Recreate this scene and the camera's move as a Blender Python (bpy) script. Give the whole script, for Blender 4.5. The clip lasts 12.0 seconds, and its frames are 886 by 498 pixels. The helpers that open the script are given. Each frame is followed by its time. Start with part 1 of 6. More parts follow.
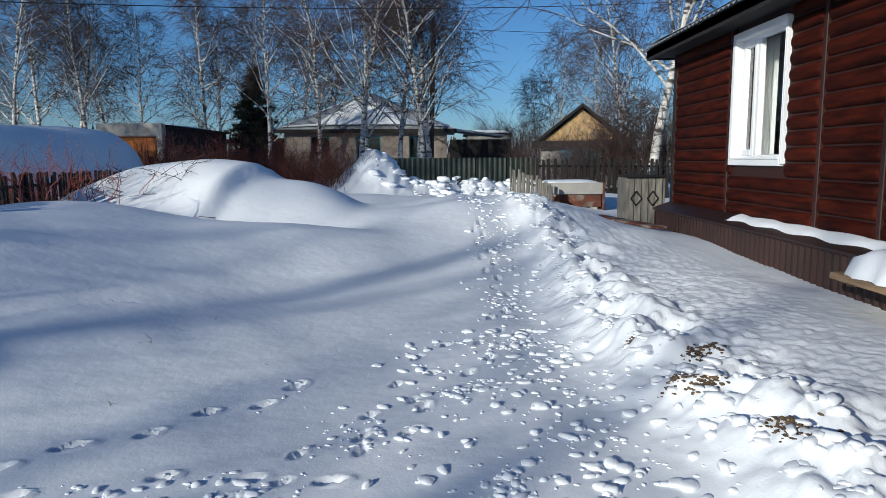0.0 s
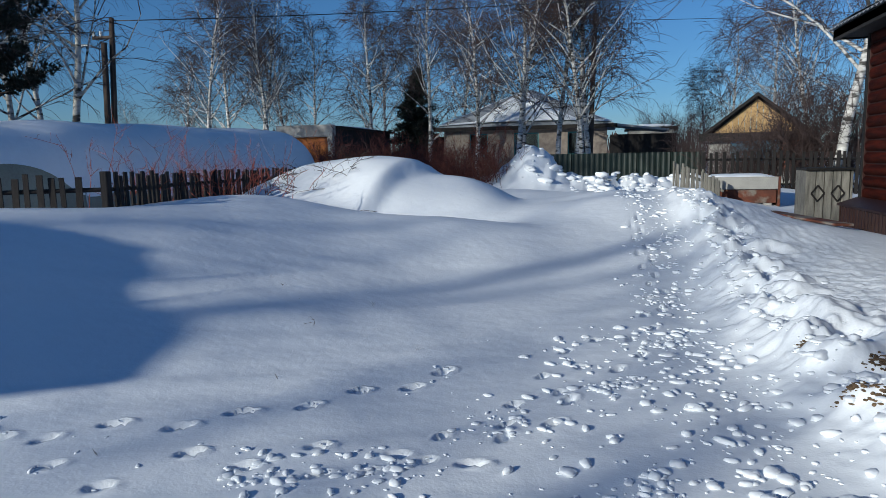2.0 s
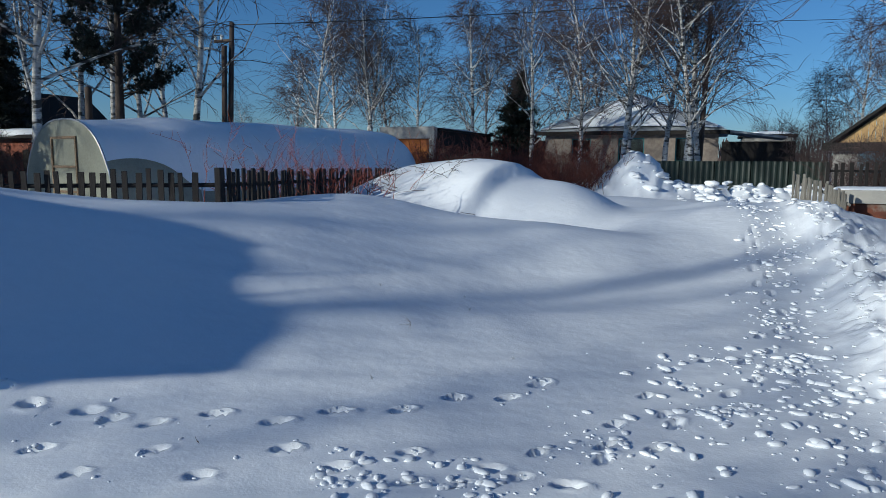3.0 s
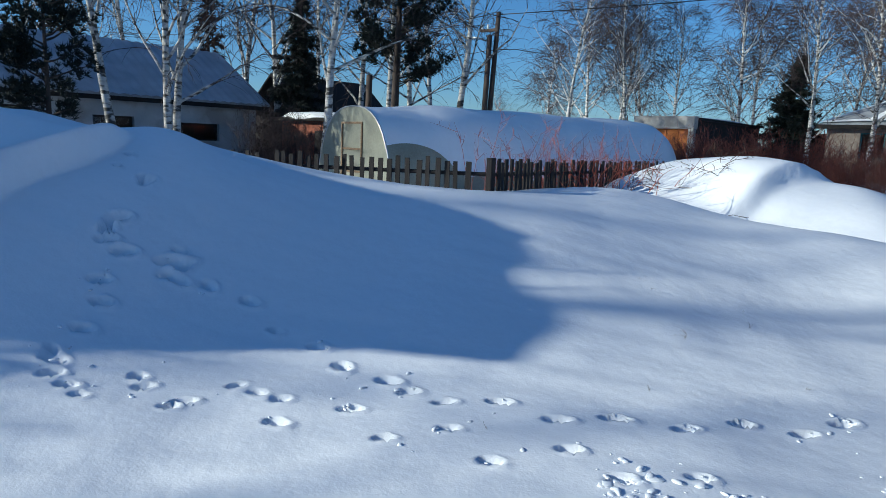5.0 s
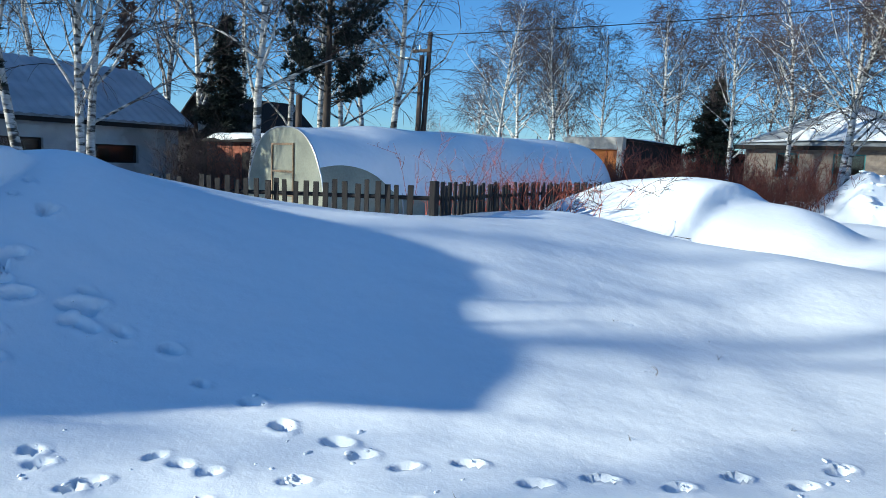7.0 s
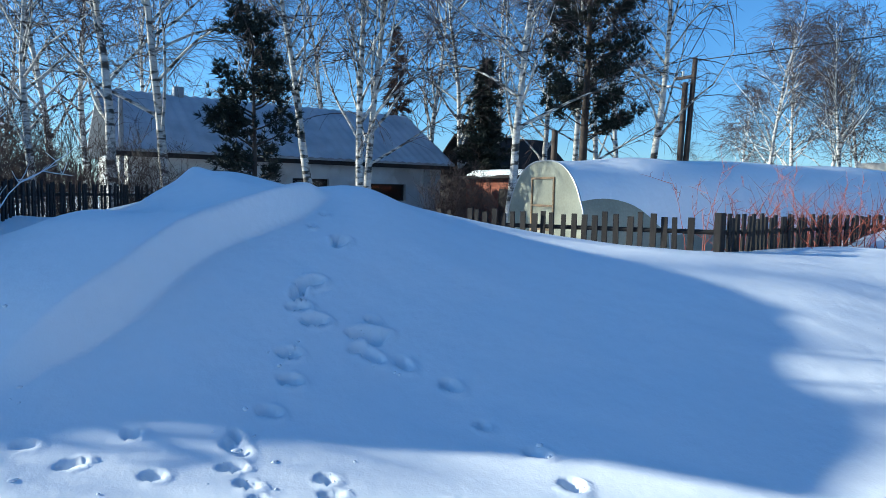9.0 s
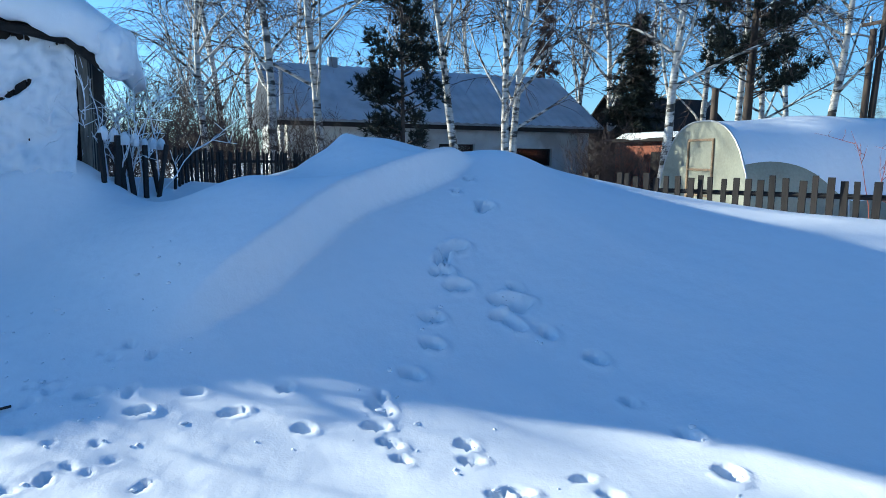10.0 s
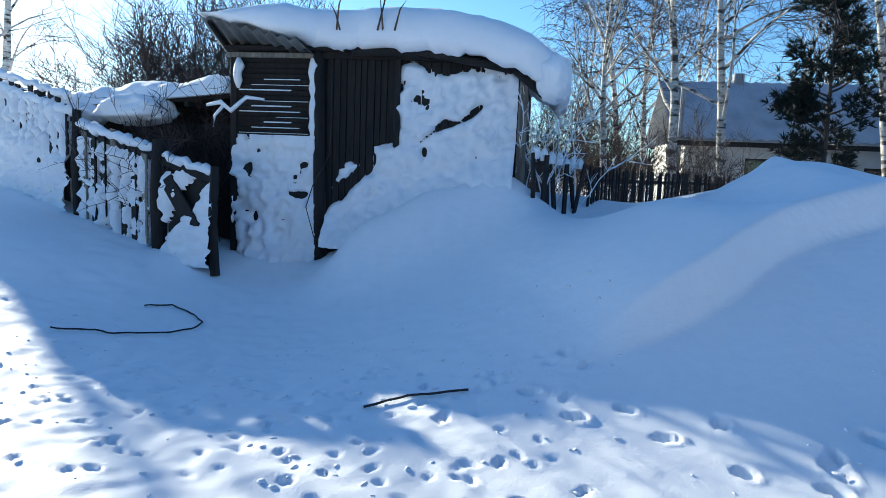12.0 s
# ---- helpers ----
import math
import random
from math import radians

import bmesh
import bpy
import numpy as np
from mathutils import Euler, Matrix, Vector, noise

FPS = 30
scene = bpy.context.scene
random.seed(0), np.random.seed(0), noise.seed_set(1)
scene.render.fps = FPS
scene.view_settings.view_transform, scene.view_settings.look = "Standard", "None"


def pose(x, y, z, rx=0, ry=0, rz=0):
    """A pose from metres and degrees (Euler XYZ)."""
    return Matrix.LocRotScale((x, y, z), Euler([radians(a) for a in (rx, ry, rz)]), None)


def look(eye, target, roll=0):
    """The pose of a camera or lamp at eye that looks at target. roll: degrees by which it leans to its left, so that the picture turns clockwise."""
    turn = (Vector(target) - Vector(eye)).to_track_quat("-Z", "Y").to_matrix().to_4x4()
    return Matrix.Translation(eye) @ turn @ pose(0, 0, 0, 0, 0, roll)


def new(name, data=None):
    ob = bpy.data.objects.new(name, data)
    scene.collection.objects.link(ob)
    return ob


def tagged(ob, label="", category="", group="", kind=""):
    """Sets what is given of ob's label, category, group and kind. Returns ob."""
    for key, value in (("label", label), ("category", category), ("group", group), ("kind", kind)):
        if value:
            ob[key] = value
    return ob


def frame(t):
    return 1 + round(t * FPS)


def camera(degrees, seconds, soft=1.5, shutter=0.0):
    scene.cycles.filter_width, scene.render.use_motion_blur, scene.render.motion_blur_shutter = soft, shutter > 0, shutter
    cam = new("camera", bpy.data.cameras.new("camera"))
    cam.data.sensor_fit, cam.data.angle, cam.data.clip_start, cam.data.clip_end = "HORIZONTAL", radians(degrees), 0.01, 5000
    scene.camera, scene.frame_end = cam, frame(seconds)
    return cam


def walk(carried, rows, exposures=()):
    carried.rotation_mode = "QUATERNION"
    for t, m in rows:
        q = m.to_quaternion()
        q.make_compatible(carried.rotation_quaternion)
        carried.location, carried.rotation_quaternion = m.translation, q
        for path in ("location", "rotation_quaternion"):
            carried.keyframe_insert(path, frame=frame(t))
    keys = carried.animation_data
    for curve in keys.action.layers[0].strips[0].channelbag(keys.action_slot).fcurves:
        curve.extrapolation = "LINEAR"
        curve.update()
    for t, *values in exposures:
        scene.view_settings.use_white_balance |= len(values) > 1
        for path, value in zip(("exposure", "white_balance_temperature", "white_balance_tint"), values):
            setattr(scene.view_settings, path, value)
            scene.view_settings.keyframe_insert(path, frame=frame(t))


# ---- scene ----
cam = camera(66.3, 12.0, soft=0.7)
ROWS = [
    (0.0, -0.014, -0.018, 1.484, 0.00, -7.57, 0.33),
    (0.5, -0.026, 0.003, 1.481, 1.75, -7.76, 0.14),
    (1.0, -0.022, 0.040, 1.480, 4.47, -7.80, 0.57),
    (1.5, 0.000, 0.062, 1.453, 9.64, -7.61, 1.22),
    (2.0, 0.037, -0.023, 1.440, 13.20, -7.62, 1.01),
    (2.5, -0.018, 0.091, 1.444, 16.78, -7.90, 0.35),
    (3.0, -0.021, 0.067, 1.442, 21.51, -7.32, -0.31),
    (3.2, -0.022, 0.061, 1.441, 23.90, -6.89, -0.29),
    (4.8, -0.248, -0.123, 1.539, 38.86, -9.57, -1.74),
    (5.0, -0.279, -0.107, 1.539, 41.68, -9.01, -2.32),
    (5.5, -0.364, -0.062, 1.538, 43.07, -7.84, -3.77),
    (6.0, -0.550, 0.086, 1.546, 43.88, -5.35, -1.93),
    (6.5, -0.622, 0.151, 1.561, 37.38, -6.46, -2.14),
    (6.7, -0.641, 0.168, 1.565, 35.75, -7.02, -2.12),
    (8.3, -1.097, 0.218, 1.488, 40.67, -6.23, -2.04),
    (8.5, -1.121, 0.234, 1.491, 45.88, -6.72, -2.63),
    (9.0, -1.187, 0.279, 1.498, 56.25, -4.62, -1.15),
    (9.5, -1.242, 0.344, 1.489, 60.90, -6.07, -0.06),
    (10.0, -1.279, 0.337, 1.488, 68.43, -7.70, -0.62),
    (10.5, -1.291, 0.231, 1.505, 75.17, -7.43, -1.66),
    (11.0, -1.311, 0.115, 1.505, 77.38, -6.13, -1.44),
    (11.5, -1.304, -0.031, 1.506, 84.94, -6.38, -2.15),
    (12.0, -1.334, -0.090, 1.503, 99.28, -6.94, -2.28),
]
EXPOSURES = [(0.0, -0.1, 5500, 5), (3.0, -0.22, 5300, 3), (5.5, 0.55, 5300, 0), (8.5, 1.0, 5300, -2), (10.5, 1.25, 5500, -2), (12.0, 1.3, 5900, 0)]
walk(cam, [(t, pose(x, y, z, 90 + pitch, roll, yaw)) for t, x, y, z, yaw, pitch, roll in ROWS], EXPOSURES)

# ---- sky and sun ----
SUN_YAW, SUN_EL = 141.0, 17.0            # yaw counted from +y towards -x
world = bpy.data.worlds.new("sky")
scene.world = world
world.use_nodes = True
wn = world.node_tree.nodes
sky = wn.new("ShaderNodeTexSky")
sky.sky_type, sky.sun_disc = "NISHITA", False
sky.sun_elevation, sky.sun_rotation = radians(SUN_EL), radians(-SUN_YAW)
sky.altitude = 300
sky.air_density, sky.dust_density, sky.ozone_density = 1.0, 0.5, 5.6
wn["Background"].inputs["Strength"].default_value = 0.09
world.node_tree.links.new(sky.outputs["Color"], wn["Background"].inputs["Color"])
sun = new("sun", bpy.data.lights.new("sun", "SUN"))
sun.data.energy, sun.data.angle, sun.data.color = 5.0, radians(0.55), (1.0, 0.86, 0.66)
sx, sy = -math.sin(radians(SUN_YAW)), math.cos(radians(SUN_YAW))
sun.matrix_world = look((sx * 60, sy * 60, 60 * math.tan(radians(SUN_EL))), (0, 0, 0))


# ---- materials ----
def mat(name, c1, c2=None, scale=4.0, rough=0.7, bump=0.15, metal=0.0, fine=60.0, stretch=(1, 1, 1), vary=0.12, stain=None, spec=0.5):
    """Two colours mixed by coarse and fine noise, a shade per object and a noise bump."""
    m = bpy.data.materials.new(name)
    m.use_nodes = True
    n, l = m.node_tree.nodes, m.node_tree.links
    b = n["Principled BSDF"]
    b.inputs["Metallic"].default_value = metal
    b.inputs["Specular IOR Level"].default_value = spec
    c2 = c2 or tuple(v * 0.7 for v in c1)
    tc, mp = n.new("ShaderNodeTexCoord"), n.new("ShaderNodeMapping")
    mp.inputs["Scale"].default_value = stretch
    l.new(tc.outputs["Object"], mp.inputs["Vector"])
    coarse, grain = n.new("ShaderNodeTexNoise"), n.new("ShaderNodeTexNoise")
    coarse.inputs["Scale"].default_value, coarse.inputs["Detail"].default_value = scale, 5
    grain.inputs["Scale"].default_value, grain.inputs["Detail"].default_value = fine, 4
    l.new(mp.outputs[0], coarse.inputs["Vector"])
    l.new(mp.outputs[0], grain.inputs["Vector"])
    ramp = n.new("ShaderNodeValToRGB")
    ramp.color_ramp.elements[0].position, ramp.color_ramp.elements[1].position = 0.35, 0.65
    ramp.color_ramp.elements[0].color, ramp.color_ramp.elements[1].color = (*c2, 1), (*c1, 1)
    l.new(coarse.outputs["Fac"], ramp.inputs["Fac"])
    last = ramp.outputs["Color"]
    if stain:
        st, sr, mx = n.new("ShaderNodeTexNoise"), n.new("ShaderNodeValToRGB"), n.new("ShaderNodeMix")
        st.inputs["Scale"].default_value, st.inputs["Detail"].default_value = scale * 0.6, 7
        sr.color_ramp.elements[0].position, sr.color_ramp.elements[1].position = 0.5, 0.6
        mx.data_type = "RGBA"
        l.new(mp.outputs[0], st.inputs["Vector"])
        l.new(st.outputs["Fac"], sr.inputs["Fac"])
        l.new(sr.outputs["Color"], mx.inputs[0])
        l.new(last, mx.inputs[6])
        mx.inputs[7].default_value = (*stain, 1)
        last = mx.outputs[2]
    hs, oi, mr, g2 = n.new("ShaderNodeHueSaturation"), n.new("ShaderNodeObjectInfo"), n.new("ShaderNodeMapRange"), n.new("ShaderNodeMath")
    mr.inputs["To Min"].default_value, mr.inputs["To Max"].default_value = 1 - vary, 1 + vary
    l.new(oi.outputs["Random"], mr.inputs["Value"])
    g2.operation = "MULTIPLY_ADD"
    g2.inputs[1].default_value, g2.inputs[2].default_value = 0.5, -0.25
    l.new(grain.outputs["Fac"], g2.inputs[0])
    ad = n.new("ShaderNodeMath")
    l.new(mr.outputs[0], ad.inputs[0])
    l.new(g2.outputs[0], ad.inputs[1])
    l.new(ad.outputs[0], hs.inputs["Value"])
    l.new(last, hs.inputs["Color"])
    l.new(hs.outputs["Color"], b.inputs["Base Color"])
    rr = n.new("ShaderNodeMapRange")
    rr.inputs["To Min"].default_value, rr.inputs["To Max"].default_value = max(rough - 0.12, 0.02), min(rough + 0.12, 1)
    l.new(grain.outputs["Fac"], rr.inputs["Value"])
    l.new(rr.outputs[0], b.inputs["Roughness"])
    if bump:
        bp = n.new("ShaderNodeBump")
        bp.inputs["Strength"].default_value, bp.inputs["Distance"].default_value = bump, 0.02
        l.new(grain.outputs["Fac"], bp.inputs["Height"])
        l.new(bp.outputs[0], b.inputs["Normal"])
    return m


def snow_material(name, tint=(0.86, 0.88, 0.91), grain=1.0):
    m = bpy.data.materials.new(name)
    m.use_nodes = True
    n, l = m.node_tree.nodes, m.node_tree.links
    b = n["Principled BSDF"]
    b.inputs["Roughness"].default_value = 0.62
    b.inputs["Specular IOR Level"].default_value = 0.25
    tc = n.new("ShaderNodeTexCoord")
    heights = []
    for scale, detail, amount in ((1.3, 4, 0.030), (9.0, 4, 0.006), (75.0, 3, 0.0016 * grain)):
        t, k = n.new("ShaderNodeTexNoise"), n.new("ShaderNodeMath")
        t.inputs["Scale"].default_value, t.inputs["Detail"].default_value = scale, detail
        l.new(tc.outputs["Object"], t.inputs["Vector"])
        k.operation = "MULTIPLY"
        k.inputs[1].default_value = amount
        l.new(t.outputs["Fac"], k.inputs[0])
        heights.append((t, k))
    s1, s2, bp = n.new("ShaderNodeMath"), n.new("ShaderNodeMath"), n.new("ShaderNodeBump")
    l.new(heights[0][1].outputs[0], s1.inputs[0])
    l.new(heights[1][1].outputs[0], s1.inputs[1])
    l.new(s1.outputs[0], s2.inputs[0])
    l.new(heights[2][1].outputs[0], s2.inputs[1])
    bp.inputs["Strength"].default_value, bp.inputs["Distance"].default_value = 0.8, 1.0
    l.new(s2.outputs[0], bp.inputs["Height"])
    l.new(bp.outputs[0], b.inputs["Normal"])
    mx = n.new("ShaderNodeMix")
    mx.data_type = "RGBA"
    l.new(heights[1][0].outputs["Fac"], mx.inputs[0])
    mx.inputs[6].default_value = (*(v * 0.95 for v in tint), 1)
    mx.inputs[7].default_value = (*tint, 1)
    l.new(mx.outputs[2], b.inputs["Base Color"])
    return m


SNOW = snow_material("snow")
FROST = snow_material("wind_packed_snow", (0.80, 0.83, 0.87), 2.0)
LOG = mat("stained_log_siding", (0.058, 0.0088, 0.0032), (0.018, 0.0032, 0.0018), 3.0, 0.75, 0.25, fine=30, stretch=(6, 0.8, 6), vary=0.14, spec=0.1)
LOG_TRIM = mat("brown_trim", (0.036, 0.009, 0.005), rough=0.6)
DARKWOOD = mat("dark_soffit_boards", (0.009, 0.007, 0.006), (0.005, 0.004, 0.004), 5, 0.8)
PLINTH = mat("brown_profiled_sheet", (0.038, 0.016, 0.012), (0.022, 0.011, 0.009), 2, 0.45, 0.05, metal=0.2)
PVC = mat("white_pvc", (0.82, 0.83, 0.84), (0.76, 0.77, 0.78), 2, 0.35, 0.02, vary=0.02)
GREYWOOD = mat("weathered_grey_boards", (0.27, 0.25, 0.21), (0.13, 0.12, 0.10), 5, 0.85, 0.4, fine=40, stretch=(5, 5, 0.7), vary=0.25)
BLACKWOOD = mat("old_dark_boards", (0.017, 0.013, 0.011), (0.007, 0.006, 0.006), 5, 0.9, 0.4, fine=40, stretch=(5, 5, 0.7), vary=0.3)
PICKET = mat("dark_picket_wood", (0.022, 0.017, 0.015), (0.009, 0.007, 0.007), 6, 0.85, 0.4, fine=50, stretch=(5, 5, 0.7), vary=0.35)
NEWWOOD = mat("bare_pine_plank", (0.27, 0.18, 0.10), (0.18, 0.12, 0.07), 4, 0.7, 0.3, fine=40, stretch=(6, 0.8, 6))
RUSTDARK = mat("dark_rusted_steel", (0.15, 0.045, 0.022), (0.08, 0.028, 0.016), 6, 0.85, 0.3, stain=(0.20, 0.17, 0.14))
RUST = mat("rusty_steel_sheet", (0.52, 0.18, 0.032), (0.38, 0.11, 0.02), 1.2, 0.8, 0.3, stain=(0.22, 0.07, 0.02))
# near black for dark backings and the shaded side of the rusty shed
DARKSHED = mat("near_black_wall", (0.017, 0.015, 0.015), (0.009, 0.008, 0.008), 3, 0.9)
CONCRETE = mat("pale_concrete", (0.42, 0.40, 0.36), (0.30, 0.29, 0.27), 2, 0.9, 0.3, stain=(0.22, 0.21, 0.20))
WHITEWASH = mat("whitewashed_wall", (0.55, 0.55, 0.54), (0.42, 0.42, 0.42), 1.5, 0.9, 0.3, stain=(0.36, 0.34, 0.32))
BRICK = mat("red_brick", (0.34, 0.11, 0.06), (0.24, 0.08, 0.05), 6, 0.9, 0.4)
PALEBRICK = mat("grey_brick", (0.22, 0.185, 0.155), (0.16, 0.13, 0.11), 6, 0.9, 0.4)
SLATE = mat("corrugated_roof_sheet", (0.30, 0.32, 0.35), (0.22, 0.235, 0.26), 2, 0.7, 0.2, vary=0.05)
FROSTED = mat("frosted_roof_sheet", (0.52, 0.55, 0.60), (0.38, 0.41, 0.46), 1.2, 0.75, 0.2, vary=0.04)
# darker than SLATE: shade under the porch roof is put into the colour
DARKSLATE = mat("shade_dark_roof_sheet", (0.13, 0.135, 0.13), (0.07, 0.075, 0.075), 2, 0.8, 0.2)
GREENSHEET = mat("dark_green_profiled_sheet", (0.006, 0.018, 0.012), (0.004, 0.012, 0.008), 2, 0.5, 0.05)
TEAL = mat("teal_painted_wood", (0.06, 0.22, 0.24), (0.04, 0.15, 0.17), 3, 0.7)
BLUEPAINT = mat("faded_blue_paint", (0.10, 0.28, 0.42), (0.07, 0.20, 0.31), 4, 0.75, stain=(0.16, 0.26, 0.33))
YELLOWBOARD = mat("ochre_gable_boards", (0.42, 0.27, 0.11), (0.30, 0.19, 0.08), 4, 0.8)
BIRCH = mat("birch_bark", (0.62, 0.60, 0.57), (0.40, 0.38, 0.35), 5, 0.8, 0.3, fine=20, stretch=(1, 1, 3), stain=(0.05, 0.045, 0.04), vary=0.05)
LIMB = mat("pale_birch_limb_bark", (0.30, 0.26, 0.23), (0.16, 0.13, 0.115), 8, 0.85)
TWIG = mat("birch_twigs", (0.060, 0.036, 0.032), (0.030, 0.019, 0.018), 6, 0.8, 0)
BARK = mat("dark_bark", (0.085, 0.062, 0.050), (0.040, 0.030, 0.025), 6, 0.9, 0.4, stretch=(1, 1, 0.3))
NEEDLE = mat("conifer_needles", (0.013, 0.021, 0.013), (0.006, 0.010, 0.007), 2, 0.7, 0)
DRYNEEDLE = mat("dry_brown_needles", (0.090, 0.040, 0.022), (0.050, 0.024, 0.015), 2, 0.8, 0)
CANE = mat("red_raspberry_canes", (0.34, 0.080, 0.042), (0.22, 0.050, 0.028), 6, 0.7, 0)
THICKET = mat("red_brown_shrub_twigs", (0.150, 0.042, 0.026), (0.080, 0.024, 0.016), 6, 0.8, 0)
WEED = mat("dry_weed_stalks", (0.10, 0.060, 0.040), (0.055, 0.035, 0.025), 6, 0.9, 0)
STEEL = mat("galvanised_tube", (0.50, 0.51, 0.52), (0.40, 0.41, 0.42), 4, 0.4, 0.02, metal=0.7)
WIREMAT = mat("black_cable", (0.012, 0.012, 0.013), rough=0.6, bump=0)
EARTH = mat("frozen_dirt", (0.16, 0.105, 0.055), (0.07, 0.045, 0.026), 14, 0.95, 0.6, fine=50)
CURTAIN = mat("net_curtain", (0.62, 0.62, 0.60), (0.50, 0.50, 0.49), 8, 0.9, 0.1, stretch=(1, 12, 0.4))
INTERIOR = mat("dim_room_plaster", (0.12, 0.105, 0.085), (0.05, 0.045, 0.04), 3, rough=0.9)

GLASS = bpy.data.materials.new("window_glass")
GLASS.use_nodes = True
gb = GLASS.node_tree.nodes["Principled BSDF"]
gb.inputs["Transmission Weight"].default_value, gb.inputs["Roughness"].default_value, gb.inputs["IOR"].default_value = 1.0, 0.0, 1.45
gb.inputs["Base Color"].default_value = (0.9, 0.95, 0.97, 1)
POLY = mat("frosted_polycarbonate", (0.38, 0.38, 0.30), (0.30, 0.30, 0.24), 1.5, 0.45, 0.05, fine=25, vary=0.03)
pb = POLY.node_tree.nodes["Principled BSDF"]
pb.inputs["Transmission Weight"].default_value = 0.2
pb.inputs["IOR"].default_value = 1.2


# ---- building helpers ----
class Mesh:
    """Collects vertices and faces, then becomes one mesh object."""

    def __init__(self):
        self.v, self.f, self.n = [], [], 0

    def add(self, verts, faces):
        k = self.n
        self.v.extend(verts)
        self.n += len(verts)
        self.f.extend(tuple(i + k for i in f) for f in faces)
        return self

    def box(self, x0, y0, z0, x1, y1, z1, m=None):
        p = [Vector((x, y, z)) for x in (x0, x1) for y in (y0, y1) for z in (z0, z1)]
        if m is not None:
            p = [m @ q for q in p]
        return self.add([tuple(q) for q in p], [(0, 1, 3, 2), (4, 6, 7, 5), (0, 4, 5, 1), (2, 3, 7, 6), (0, 2, 6, 4), (1, 5, 7, 3)])

    def tube(self, pts, radii, sides=6, cap=True):
        pts = [Vector(p) for p in pts]
        verts, faces = [], []
        for i, p in enumerate(pts):
            d = (pts[min(i + 1, len(pts) - 1)] - pts[max(i - 1, 0)])
            d = d.normalized() if d.length > 1e-9 else Vector((0, 0, 1))
            a = d.cross(Vector((0.31, 0.95, 0.05)) if abs(d.z) > 0.9 else Vector((0, 0, 1))).normalized()
            b = d.cross(a)
            for k in range(sides):
                w = 2 * math.pi * k / sides
                verts.append(tuple(p + (a * math.cos(w) + b * math.sin(w)) * radii[i]))
        for i in range(len(pts) - 1):
            for k in range(sides):
                k2 = (k + 1) % sides
                faces.append((i * sides + k, i * sides + k2, (i + 1) * sides + k2, (i + 1) * sides + k))
        if cap:
            faces.append(tuple(range(sides))[::-1])
            faces.append(tuple((len(pts) - 1) * sides + k for k in range(sides)))
        return self.add(verts, faces)

    def data(self, name, material, smooth=False):
        me = bpy.data.meshes.new(name)
        me.from_pydata(self.v, [], self.f)
        me.materials.append(material)
        if smooth:
            me.polygons.foreach_set("use_smooth", [True] * len(me.polygons))
        me.update()
        bm = bmesh.new()
        bm.from_mesh(me)
        if len(bm.faces) < 20000:
            bmesh.ops.recalc_face_normals(bm, faces=bm.faces)
        bm.to_mesh(me)
        bm.free()
        return me


def bevelled(me, width, segments=1):
    bm = bmesh.new()
    bm.from_mesh(me)
    bmesh.ops.bevel(bm, geom=[e for e in bm.edges if len(e.link_faces) == 2 and e.calc_face_angle(0) > 0.5], offset=width, segments=segments, affect="EDGES", clamp_overlap=True)
    bm.to_mesh(me)
    bm.free()
    return me


def part(name, mesh, material, parent, label="", smooth=False, bevel=0.0):
    me = mesh.data(name, material, smooth) if isinstance(mesh, Mesh) else mesh
    if bevel:
        bevelled(me, bevel)
    ob = new(name, me)
    ob.parent = parent
    if parent is not None:
        ob.matrix_parent_inverse = parent.matrix_basis.inverted()
    if label:
        tagged(ob, label)
    return ob


def shared(name, me, parent, m):
    """One more object on a shared mesh, at the world pose m, under parent."""
    ob = new(name, me)
    ob.parent = parent
    ob.matrix_parent_inverse = parent.matrix_basis.inverted()
    ob.matrix_basis = m
    return ob


def thing(name, label, category, group="", at=(0, 0, 0), kind=""):
    ob = new(name)
    ob.empty_display_size = 0.2
    ob.location = at
    bpy.context.view_layer.update()
    return tagged(ob, label, category, group, kind)


def single(name, mesh, material, label, category, group="", kind="", smooth=False, bevel=0.0):
    return tagged(part(name, mesh, material, None, "", smooth, bevel), label, category, group, kind)


# ---- snow ground ----
def vnoise(x, y, seed=0):
    """Smooth value noise, -1 to 1."""
    xi, yi = np.floor(x).astype(np.int64), np.floor(y).astype(np.int64)
    fx, fy = x - xi, y - yi
    fx, fy = fx * fx * (3 - 2 * fx), fy * fy * (3 - 2 * fy)

    def h(i, j):
        k = (i * 374761393 + j * 668265263 + seed * 974634761) & 0xFFFFFFFF
        k = ((k ^ (k >> 13)) * 1274126177) & 0xFFFFFFFF
        return ((k ^ (k >> 16)) & 0xFFFF) / 32767.5 - 1
    return (h(xi, yi) * (1 - fx) + h(xi + 1, yi) * fx) * (1 - fy) + (h(xi, yi + 1) * (1 - fx) + h(xi + 1, yi + 1) * fx) * fy


def bump(x, y, cx, cy, rx, ry, turn=0.0):
    c, s = math.cos(radians(turn)), math.sin(radians(turn))
    u, v = ((x - cx) * c + (y - cy) * s) / rx, (-(x - cx) * s + (y - cy) * c) / ry
    return np.exp(-(u * u + v * v))


def sig(v):
    return 1 / (1 + np.exp(-np.clip(v, -40, 40)))


